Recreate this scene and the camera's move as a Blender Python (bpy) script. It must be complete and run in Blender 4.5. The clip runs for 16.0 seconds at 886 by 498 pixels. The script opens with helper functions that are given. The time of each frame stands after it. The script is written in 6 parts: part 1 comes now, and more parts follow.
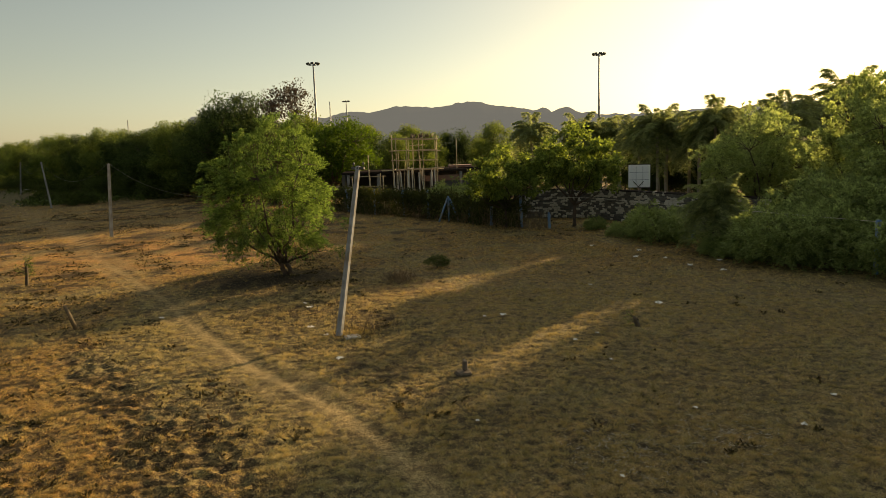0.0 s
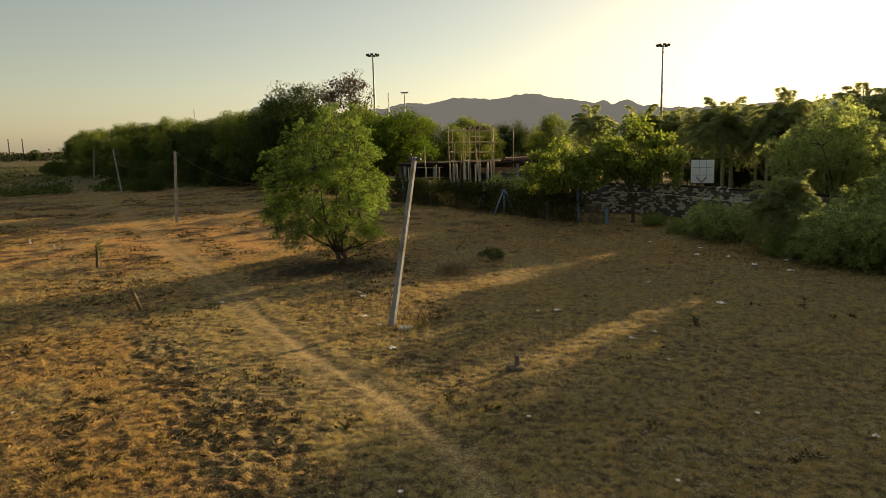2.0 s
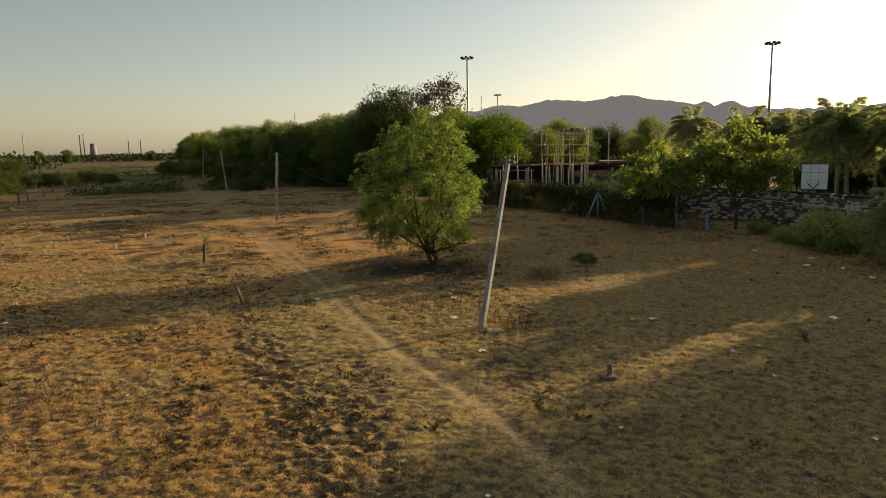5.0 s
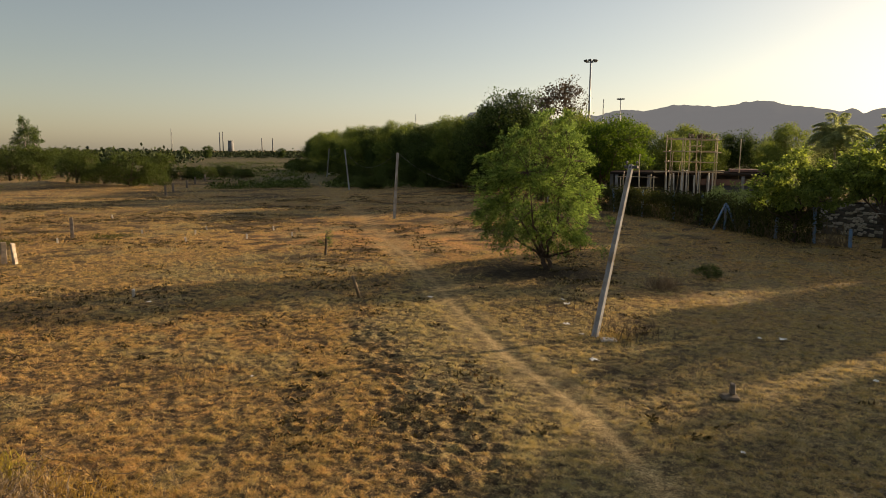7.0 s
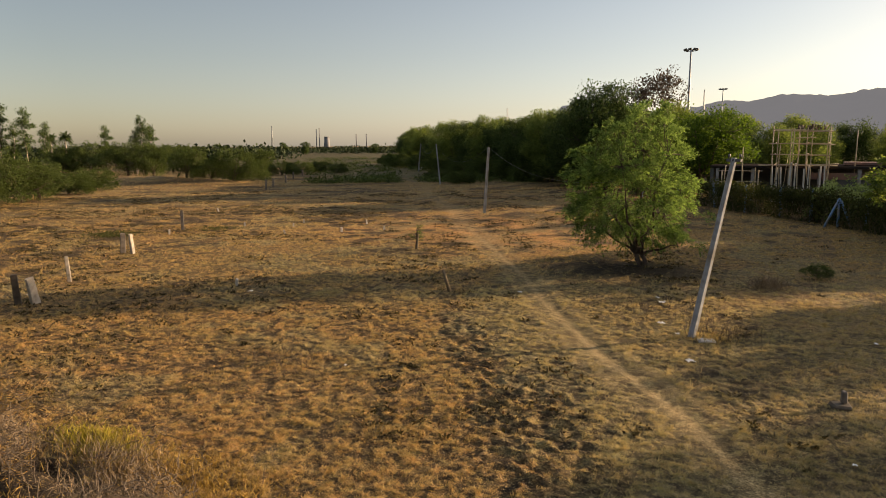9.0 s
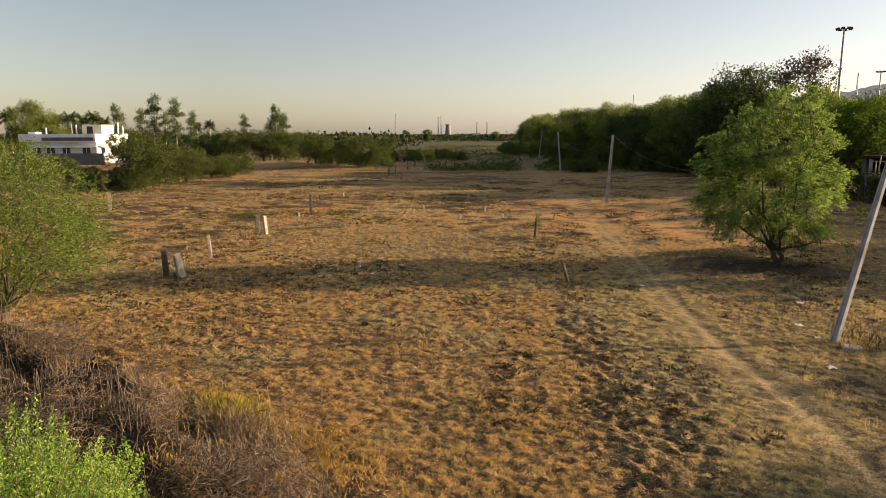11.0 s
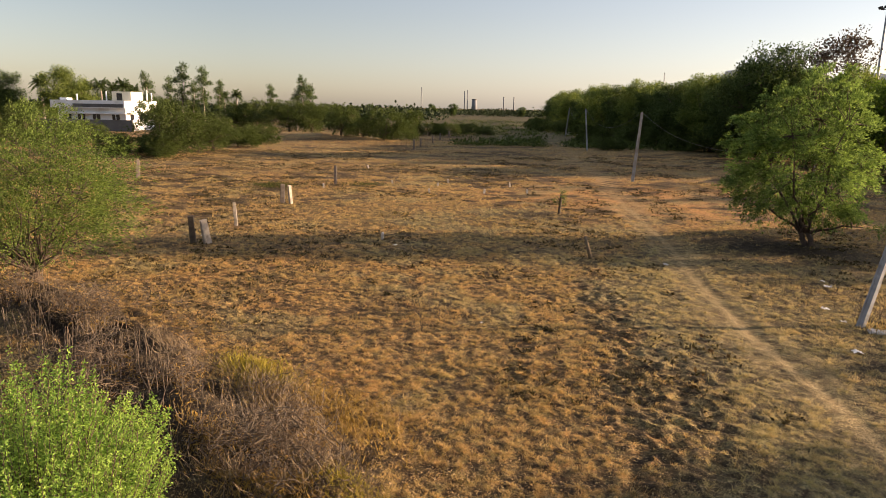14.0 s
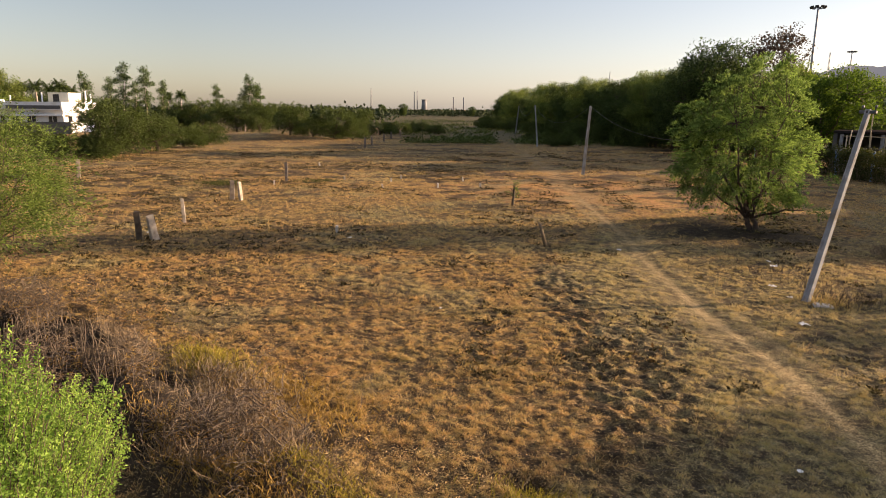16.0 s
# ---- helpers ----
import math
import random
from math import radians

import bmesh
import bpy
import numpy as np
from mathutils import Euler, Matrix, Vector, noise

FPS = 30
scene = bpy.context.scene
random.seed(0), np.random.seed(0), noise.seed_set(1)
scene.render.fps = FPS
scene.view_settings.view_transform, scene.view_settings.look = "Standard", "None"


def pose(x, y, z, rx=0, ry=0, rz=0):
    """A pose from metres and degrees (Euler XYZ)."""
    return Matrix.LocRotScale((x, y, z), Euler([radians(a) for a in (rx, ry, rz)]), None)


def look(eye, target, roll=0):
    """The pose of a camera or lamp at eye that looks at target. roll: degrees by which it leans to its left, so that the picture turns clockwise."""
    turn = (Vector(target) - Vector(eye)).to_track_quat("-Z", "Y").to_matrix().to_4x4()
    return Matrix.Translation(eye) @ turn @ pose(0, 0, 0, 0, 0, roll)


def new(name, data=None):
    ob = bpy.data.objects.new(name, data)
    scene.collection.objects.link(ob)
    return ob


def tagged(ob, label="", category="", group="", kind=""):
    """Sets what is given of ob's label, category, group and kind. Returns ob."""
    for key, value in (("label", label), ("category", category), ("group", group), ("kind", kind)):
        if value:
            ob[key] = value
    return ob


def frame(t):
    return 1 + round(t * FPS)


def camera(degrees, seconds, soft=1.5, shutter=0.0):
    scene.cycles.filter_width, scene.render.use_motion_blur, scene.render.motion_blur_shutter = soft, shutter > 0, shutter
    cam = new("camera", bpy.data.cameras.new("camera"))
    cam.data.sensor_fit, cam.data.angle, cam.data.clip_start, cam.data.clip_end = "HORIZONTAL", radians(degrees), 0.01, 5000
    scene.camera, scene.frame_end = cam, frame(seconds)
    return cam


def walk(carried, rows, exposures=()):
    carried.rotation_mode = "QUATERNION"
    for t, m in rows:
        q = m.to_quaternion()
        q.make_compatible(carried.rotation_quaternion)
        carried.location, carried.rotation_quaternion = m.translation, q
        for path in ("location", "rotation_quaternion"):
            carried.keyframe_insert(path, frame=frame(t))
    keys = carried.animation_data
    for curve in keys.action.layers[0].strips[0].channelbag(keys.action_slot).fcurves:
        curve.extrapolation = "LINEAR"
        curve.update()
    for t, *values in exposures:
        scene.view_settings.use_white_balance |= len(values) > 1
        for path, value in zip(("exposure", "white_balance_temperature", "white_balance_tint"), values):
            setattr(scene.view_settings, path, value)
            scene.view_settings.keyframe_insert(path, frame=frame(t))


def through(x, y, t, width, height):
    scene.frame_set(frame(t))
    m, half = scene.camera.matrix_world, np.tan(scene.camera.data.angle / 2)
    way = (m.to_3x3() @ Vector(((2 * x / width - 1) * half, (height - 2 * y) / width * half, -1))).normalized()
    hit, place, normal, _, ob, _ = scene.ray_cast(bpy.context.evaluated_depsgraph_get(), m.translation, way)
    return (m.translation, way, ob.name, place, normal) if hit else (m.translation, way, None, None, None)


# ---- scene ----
# camera: one lens, hand-held on a roof, turning to its left
cam = camera(67.36, 16.0, soft=0.5)
PATH = [
    (0.0, pose(0.143, -0.133, 5.238, 81.381, 2.036, -1.312)),
    (0.5, pose(0.114, -0.071, 5.233, 81.146, 1.891, 2.442)),
    (1.0, pose(0.147, -0.039, 5.229, 81.324, 1.457, 3.923)),
    (1.5, pose(0.128, -0.043, 5.244, 80.828, 1.330, 4.058)),
    (2.0, pose(0.136, -0.032, 5.228, 80.843, 1.387, 3.520)),
    (2.5, pose(0.107, -0.049, 5.219, 80.959, 1.594, 3.651)),
    (3.0, pose(0.096, -0.070, 5.231, 81.048, 1.439, 5.187)),
    (3.5, pose(0.085, -0.033, 5.228, 81.217, 1.385, 7.098)),
    (6.0, pose(0.044, 0.006, 5.238, 81.118, 0.453, 15.468)),
    (6.5, pose(0.023, 0.013, 5.224, 81.196, -0.066, 18.470)),
    (7.0, pose(0.000, -0.000, 5.200, 81.558, -0.113, 21.300)),
    (7.5, pose(0.008, 0.014, 5.208, 81.809, 0.592, 24.545)),
    (8.0, pose(-0.000, -0.016, 5.213, 82.043, 1.044, 27.236)),
    (8.5, pose(0.010, -0.024, 5.205, 81.972, 0.795, 28.512)),
    (9.0, pose(-0.010, -0.033, 5.201, 81.111, 0.353, 29.017)),
    (9.5, pose(-0.036, -0.020, 5.201, 80.653, 0.174, 31.200)),
    (10.0, pose(-0.073, -0.032, 5.192, 81.245, 0.064, 34.570)),
    (10.2, pose(-0.065, -0.013, 5.195, 81.248, 0.339, 36.485)),
    (12.3, pose(-0.072, -0.056, 5.137, 79.302, 0.425, 40.153)),
    (12.5, pose(-0.083, -0.062, 5.134, 78.896, 0.649, 40.111)),
    (13.0, pose(-0.098, -0.056, 5.143, 76.889, 1.127, 39.461)),
    (13.5, pose(-0.084, -0.069, 5.123, 77.393, 0.386, 40.078)),
    (14.0, pose(-0.051, -0.058, 5.104, 78.003, -0.974, 41.434)),
    (14.5, pose(-0.046, -0.037, 5.030, 78.084, 0.294, 40.736)),
    (15.0, pose(-0.053, -0.011, 4.908, 76.168, 0.952, 37.464)),
    (15.5, pose(-0.143, -0.058, 4.861, 77.324, 0.183, 37.182)),
    (16.0, pose(-0.149, -0.092, 4.719, 78.119, -0.507, 37.213)),
]
EXPOSURES = [(0.0, 1.35, 8500, 4), (3.5, 1.42, 7750, 8), (6.0, 1.40, 7350, 11), (8.0, 1.49, 7100, 14), (9.5, 1.61, 6950, 16), (12.5, 1.86, 6700, 19), (16.0, 1.86, 6600, 21)]
walk(cam, PATH, EXPOSURES)

# ---- sky and sun ----
SUN_AZ, SUN_EL = 43.5, 12.0          # degrees clockwise from +y, and above the horizon
SUN_DIR = Vector((math.sin(radians(SUN_AZ)) * math.cos(radians(SUN_EL)),
                  math.cos(radians(SUN_AZ)) * math.cos(radians(SUN_EL)), math.sin(radians(SUN_EL))))
world = bpy.data.worlds.new("evening_sky")
scene.world = world
world.use_nodes = True
wn = world.node_tree
sky = wn.nodes.new("ShaderNodeTexSky")
sky.sky_type = 'NISHITA'
sky.sun_disc = False
sky.sun_elevation, sky.sun_rotation = radians(SUN_EL), radians(SUN_AZ)
sky.air_density, sky.dust_density, sky.ozone_density, sky.altitude = 1.0, 1.0, 1.0, 100
dull = wn.nodes.new("ShaderNodeHueSaturation")
dull.inputs["Saturation"].default_value, dull.inputs["Value"].default_value = 0.8, 0.75
wn.links.new(sky.outputs[0], dull.inputs["Color"])
haze = wn.nodes.new("ShaderNodeMix")          # dry-season dust in the whole sky
haze.data_type, haze.blend_type = 'RGBA', 'ADD'
haze.inputs[0].default_value = 1.0
height = wn.nodes.new("ShaderNodeSeparateXYZ")
wn.links.new(wn.nodes.new("ShaderNodeTexCoord").outputs["Generated"], height.inputs[0])
veil = wn.nodes.new("ShaderNodeValToRGB")     # in the lower sky the dust is thickest along the horizon
veil.color_ramp.elements[0].position, veil.color_ramp.elements[0].color = 0.0, (0.98, 1.03, 1.10, 1)
veil.color_ramp.elements[1].position, veil.color_ramp.elements[1].color = 0.30, (0.28, 0.305, 0.36, 1)
upper = veil.color_ramp.elements.new(0.5)
upper.color = (0.31, 0.34, 0.405, 1)
# sky overhead, out of view, brightened as added fill for the shade
zenith = veil.color_ramp.elements.new(0.85)
zenith.color = (3.4, 3.7, 4.2, 1)
wn.links.new(height.outputs[2], veil.inputs[0])
dusty = wn.nodes.new("ShaderNodeMix")
dusty.data_type, dusty.blend_type = 'RGBA', 'MULTIPLY'
dusty.inputs[0].default_value, dusty.inputs[7].default_value = 1.0, (1.5, 1.5, 1.5, 1)
wn.links.new(veil.outputs[0], dusty.inputs[6])
toward = wn.nodes.new("ShaderNodeVectorMath")  # the dust scatters forward: brighter towards the sun
toward.operation = 'DOT_PRODUCT'
toward.inputs[1].default_value = SUN_DIR
wn.links.new(height.inputs[0].links[0].from_socket, toward.inputs[0])


def sky_math(op, a, b, c=0.0):
    n = wn.nodes.new("ShaderNodeMath")
    n.operation = op
    wn.links.new(a, n.inputs[0])
    n.inputs[1].default_value, n.inputs[2].default_value = b, c
    return n.outputs[0]


even = sky_math('MAXIMUM', sky_math('MULTIPLY_ADD', toward.outputs["Value"], 1.6, 0.52), 0.24)
glow = sky_math('MULTIPLY', sky_math('POWER', sky_math('MAXIMUM', toward.outputs["Value"], 0.0), 8.0), 3.4)
wn.links.new(even, dusty.inputs[7])
glow_tint = wn.nodes.new("ShaderNodeMix")
glow_tint.data_type = 'RGBA'
glow_tint.inputs[6].default_value, glow_tint.inputs[7].default_value = (0, 0, 0, 1), (1.0, 0.68, 0.27, 1)
glow_tint.clamp_factor = False
wn.links.new(glow, glow_tint.inputs[0])
aureole = wn.nodes.new("ShaderNodeMix")
aureole.data_type, aureole.blend_type = 'RGBA', 'ADD'
aureole.inputs[0].default_value = 1.0
wn.links.new(haze.outputs[2], aureole.inputs[6])
wn.links.new(glow_tint.outputs[2], aureole.inputs[7])
wn.links.new(dusty.outputs[2], haze.inputs[7])
wn.links.new(dull.outputs[0], haze.inputs[6])
wn.links.new(aureole.outputs[2], wn.nodes["Background"].inputs[0])
wn.nodes["Background"].inputs[1].default_value = 0.056
sun = new("sun", bpy.data.lights.new("sun", 'SUN'))
sun.data.energy, sun.data.angle, sun.data.color = 4.7, radians(0.6), (1.0, 0.75, 0.47)
sun.matrix_world = look(SUN_DIR * 100, (0, 0, 0))

# ---- small tools ----
PI2 = 2 * math.pi


def lattice(seed):
    return np.random.RandomState(seed).rand(256, 256)


def vnoise(x, y, seed):
    """Smooth noise from 0 to 1 on a unit lattice."""
    t = lattice(seed)
    xi, yi = np.floor(x).astype(int), np.floor(y).astype(int)
    fx, fy = x - xi, y - yi
    fx, fy = fx * fx * (3 - 2 * fx), fy * fy * (3 - 2 * fy)
    a, b = t[xi & 255, yi & 255], t[(xi + 1) & 255, yi & 255]
    c, d = t[xi & 255, (yi + 1) & 255], t[(xi + 1) & 255, (yi + 1) & 255]
    return (a * (1 - fx) + b * fx) * (1 - fy) + (c * (1 - fx) + d * fx) * fy


def line_far(x, y, pts):
    """Distance of points to an open line in the plan."""
    best = np.full(np.shape(x), 1e9)
    for (ax, ay), (bx, by) in zip(pts[:-1], pts[1:]):
        dx, dy = bx - ax, by - ay
        s = np.clip(((x - ax) * dx + (y - ay) * dy) / (dx * dx + dy * dy), 0, 1)
        best = np.minimum(best, np.hypot(x - ax - s * dx, y - ay - s * dy))
    return best


TRACK = [(2.6, 4.0), (-0.15, 10.0), (-1.76, 12.7), (-4.4, 15.9), (-7.9, 21.1), (-9.6, 24.1), (-13.4, 29.5), (-18.7, 37.0),
         (-25.8, 48.0), (-35.4, 60.8), (-56.8, 90.7), (-101, 156), (-180, 270)]
CLODS = [(-2.6, 7.4), (-3.4, 9.6), (-4.7, 11.8), (-6.9, 14.2), (-9.6, 17.8), (-11.2, 20.5)]
HEAP = [(-19.4, 5.0), (-16.2, 5.6), (-13.6, 5.4), (-11.4, 4.9), (-9.6, 4.7), (-8.2, 4.65), (-6.8, 4.9)]


def tufts_at(x, y):
    """How tufty the grass is, 0 to 1: clumps a hand or two across in larger patches."""
    return 0.46 * vnoise(x / 0.2 + 11, y / 0.15 + 11, 3) + 0.46 * vnoise(x / 0.11, y / 0.09, 13) + 0.08 * vnoise(x / 1.3 + 5, y / 1.1 + 5, 14)


def clods_at(x, y):
    """Where cattle have trodden the ground into clods: 0 to 1, broader towards the roof."""
    half = np.interp(y, [7, 10, 13, 17, 21], [1.15, 1.1, 0.8, 0.55, 0.4]) * (0.55 + 0.9 * vnoise(x / 0.9, y / 0.9, 17))
    return np.exp(-(line_far(x, y, CLODS) / half) ** 4)


def bald_at(x, y):
    """Thin places with dark soil between the grass, larger and fewer far off: 0 to 1."""
    far = np.clip((np.hypot(x, y) - 20) / 25, 0, 1)
    n = (1 - far) * (0.42 * vnoise(x / 0.24 + 31, y / 0.17 + 31, 20) + 0.38 * vnoise(x / 0.1, y / 0.1, 29) + 0.2 * vnoise(x / 1.1 + 31, y / 1.3 + 31, 21))
    n = n + far * (0.6 * vnoise(x / 0.9 + 61, y / 0.8 + 61, 22) + 0.4 * vnoise(x / 3.2 + 61, y / 3.0 + 61, 23))
    return np.clip((0.42 + 0.035 * far - n) * 8, 0, 1) * np.clip(1.1 - (x + 1) / 6, 0.5, 1)


def green_at(x, y):
    """Where the grass is grey-green: east of the clods, partly as a painted tint of shade, and in patches elsewhere."""
    edge = np.interp(y, [5, 7.6, 9.4, 11.8, 14.0, 17.8, 20.5, 30], [-4.2, -3.2, -3.9, -5.6, -7.5, -10.3, -12.0, -11.0])
    side = np.clip((x - edge) / 1.6 - 0.35 + 1.6 * (vnoise(x / 1.1, y / 1.1, 24) - 0.5) + 0.3, 0, 1) * np.clip((30 - y) / 8, 0, 1)
    side *= np.clip(1.35 - (x - edge) / 9, 0.72, 1)
    side = np.maximum(side, 0.9 * np.exp(-((x - 6) / 3.5) ** 4 - ((y - 9.5) / 2.6) ** 4) * np.clip(2 * vnoise(x / 0.9, y / 0.9, 28) - 0.3, 0, 1))
    spots = np.clip((vnoise(x / 2.6 + 3, y / 2.2 + 3, 25) * 0.6 + vnoise(x / 0.7, y / 0.7, 26) * 0.4 - 0.56) * 6, 0, 1)
    return np.clip(0.78 * side + 0.6 * spots * (1 - side), 0, 1)


def ground_z(x, y, pits=True):
    x, y = np.asarray(x, float), np.asarray(y, float)
    d = np.hypot(x, y)
    near = np.clip(1.4 - d / 60, 0, 1)
    z = 0.10 * (vnoise(x / 6 + 40, y / 6 + 40, 1) - 0.5) * near
    tr = line_far(x, y, TRACK)
    rough = 1 - 0.75 * np.exp(-(tr / 0.6) ** 2)
    z += (0.008 * (vnoise(x / 0.6 + 90, y / 0.6 + 90, 2) - 0.5) + 0.055 * (tufts_at(x, y) - 0.5)) * near * rough
    z -= 0.03 * np.exp(-(tr / 0.35) ** 2) * near
    cl = clods_at(x, y)
    warp = 0.5 * vnoise(x / 0.5, y / 0.5, 27)
    ridge = 1 - 2 * np.abs(vnoise(x / 0.34 + warp + 7, y / 0.2 + 7, 4) - 0.5)
    z += cl * near * (0.075 * (ridge ** 2 - 0.45) + 0.06 * (vnoise(x / 0.15 + 7, y / 0.12 + 7, 18) - 0.5))
    z -= 0.012 * bald_at(x, y) * near * rough
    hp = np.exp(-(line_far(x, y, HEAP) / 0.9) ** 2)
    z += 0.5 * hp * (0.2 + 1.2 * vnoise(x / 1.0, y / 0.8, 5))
    if pits:                                    # hollows dug under the piled brush to hold dark shade
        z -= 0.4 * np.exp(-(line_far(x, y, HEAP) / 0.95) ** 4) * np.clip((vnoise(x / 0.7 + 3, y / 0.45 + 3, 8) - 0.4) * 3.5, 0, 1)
    z += 0.9 * np.exp(-((x + 86) / 14) ** 2 - ((y - 66) / 5) ** 2) * (0.7 + 0.6 * vnoise(x / 4, y / 4, 6))
    z -= 0.25 * np.exp(-((x + 3.9) / 0.28) ** 2 - ((y - 6.75) / 0.2) ** 2)
    return z


def gz(x, y):
    return float(ground_z(np.array([x]), np.array([y]))[0])


def mesh_of(name, verts, faces, mats, smooth=False):
    """A mesh from arrays; all faces have the same number of corners, or faces is a list of such arrays."""
    me = bpy.data.meshes.new(name)
    verts = np.asarray(verts, np.float32)
    groups = [np.asarray(f, np.int32) for f in (faces if isinstance(faces, list) else [faces])]
    groups = [f for f in groups if len(f)]
    sizes = np.concatenate([np.full(len(f), f.shape[1], np.int32) for f in groups])
    loops = np.concatenate([f.ravel() for f in groups])
    me.vertices.add(len(verts))
    me.vertices.foreach_set("co", verts.ravel())
    me.loops.add(len(loops))
    me.loops.foreach_set("vertex_index", loops)
    me.polygons.add(len(sizes))
    me.polygons.foreach_set("loop_start", np.concatenate([[0], np.cumsum(sizes)[:-1]]).astype(np.int32))
    me.polygons.foreach_set("loop_total", sizes)
    if smooth:
        me.polygons.foreach_set("use_smooth", np.ones(len(sizes), bool))
    me.update(calc_edges=True)
    for m in (mats if isinstance(mats, (list, tuple)) else [mats]):
        me.materials.append(m)
    return me


def part_mesh(name, me, parent, label=""):
    ob = new(name, me)
    ob.parent = parent
    return tagged(ob, label)


def part(name, bm, material, parent, label="", smooth=False):
    """Links a bmesh as one mesh object under a thing or a part."""
    me = bpy.data.meshes.new(name)
    if smooth:
        for f in bm.faces:
            f.smooth = True
    bm.to_mesh(me)
    bm.free()
    me.materials.append(material)
    return part_mesh(name, me, parent, label)


def thing(name, m, label, category, group="", kind=""):
    ob = new(name)
    ob.empty_display_size = 0.2
    ob.matrix_basis = m
    return tagged(ob, label, category, group, kind)


def box(bm, x0, x1, y0, y1, z0, z1, bevel=0.0, jitter=0.0, rng=None):
    made = bmesh.ops.create_cube(bm, size=1)["verts"]
    for v in made:
        v.co = Vector(((x0 + x1) / 2 + v.co.x * (x1 - x0), (y0 + y1) / 2 + v.co.y * (y1 - y0), (z0 + z1) / 2 + v.co.z * (z1 - z0)))
        if jitter:
            v.co += Vector([rng.uniform(-jitter, jitter) for _ in range(3)])
    if bevel:
        edges = list({e for v in made for e in v.link_edges})
        bmesh.ops.bevel(bm, geom=edges, offset=bevel, segments=1, affect='EDGES')


def tube_arrays(lines, radii, sides=5):
    """Tubes along many lines of k points each: arrays (n, k, 3) and (n, k)."""
    lines, radii = np.asarray(lines, float), np.asarray(radii, float)
    n, k, _ = lines.shape
    t = np.gradient(lines, axis=1)
    t /= np.linalg.norm(t, axis=2, keepdims=True) + 1e-9
    ref = np.where(np.abs(t[..., 2:3]) > 0.9, np.array([1.0, 0, 0]), np.array([0, 0, 1.0]))
    u = np.cross(t, ref)
    u /= np.linalg.norm(u, axis=2, keepdims=True) + 1e-9
    w = np.cross(t, u)
    a = np.arange(sides) / sides * PI2
    ring = u[:, :, None] * np.cos(a)[:, None] + w[:, :, None] * np.sin(a)[:, None]
    verts = (lines[:, :, None] + ring * radii[:, :, None, None]).reshape(-1, 3)
    i = np.arange(n)[:, None, None] * k * sides + np.arange(k - 1)[None, :, None] * sides + np.arange(sides)[None, None]
    j = np.arange(n)[:, None, None] * k * sides + np.arange(k - 1)[None, :, None] * sides + (np.arange(sides)[None, None] + 1) % sides
    faces = np.stack([i, j, j + sides, i + sides], -1).reshape(-1, 4)
    caps = np.concatenate([(np.arange(n)[:, None] * k * sides + np.arange(sides)[::-1]),
                           (np.arange(n)[:, None] * k * sides + (k - 1) * sides + np.arange(sides))])
    return verts, [faces, caps]


def bent(a, b, k=6, sag=0.0, wobble=0.0, rng=None):
    """k points from a to b, bowed up or down and a little crooked."""
    s = np.linspace(0, 1, k)[:, None]
    p = np.asarray(a, float) * (1 - s) + np.asarray(b, float) * s
    p[:, 2] += sag * 4 * (s * (1 - s))[:, 0]
    if wobble:
        p[1:-1] += rng.normal(0, wobble, (k - 2, 3))
    return p


def leaf_arrays(base, way, length, width, rng, fold=0.0):
    """One four-cornered leaf for each row."""
    n = len(base)
    way = way / (np.linalg.norm(way, axis=1, keepdims=True) + 1e-9)
    side = np.cross(way, rng.normal(0, 1, (n, 3)))
    side /= np.linalg.norm(side, axis=1, keepdims=True) + 1e-9
    length, width = np.broadcast_to(length, n)[:, None], np.broadcast_to(width, n)[:, None]
    mid = base + way * length * 0.45
    verts = np.stack([base, mid + side * width / 2, base + way * length, mid - side * width / 2], 1).reshape(-1, 3)
    return verts, np.arange(4 * n).reshape(-1, 4)


# ---- materials ----
def material(name):
    m = bpy.data.materials.new(name)
    m.use_nodes = True
    nt = m.node_tree
    return m, nt, nt.nodes["Principled BSDF"]


def noise_node(nt, coord, scale, detail=4.0, rough=0.55):
    n = nt.nodes.new("ShaderNodeTexNoise")
    n.inputs["Scale"].default_value, n.inputs["Detail"].default_value, n.inputs["Roughness"].default_value = scale, detail, rough
    nt.links.new(coord, n.inputs["Vector"])
    return n.outputs["Fac"]


def ramp(nt, fac, stops):
    r = nt.nodes.new("ShaderNodeValToRGB")
    while len(r.color_ramp.elements) < len(stops):
        r.color_ramp.elements.new(0.5)
    for e, (p, c) in zip(r.color_ramp.elements, stops):
        e.position, e.color = p, (*c, 1) if len(c) == 3 else c
    nt.links.new(fac, r.inputs[0])
    return r.outputs[0]


def mix(nt, fac, a, b):
    n = nt.nodes.new("ShaderNodeMix")
    n.data_type = 'RGBA'
    for value, socket in ((fac, n.inputs[0]), (a, n.inputs[6]), (b, n.inputs[7])):
        if isinstance(value, bpy.types.NodeSocket):
            nt.links.new(value, socket)
        else:
            socket.default_value = value if not isinstance(value, tuple) else (*value, 1)
    return n.outputs[2]


def math_node(nt, op, a, b=0.0, c=None):
    n = nt.nodes.new("ShaderNodeMath")
    n.operation = op
    for i, v in enumerate((a, b) if c is None else (a, b, c)):
        if isinstance(v, bpy.types.NodeSocket):
            nt.links.new(v, n.inputs[i])
        else:
            n.inputs[i].default_value = v
    return n.outputs[0]


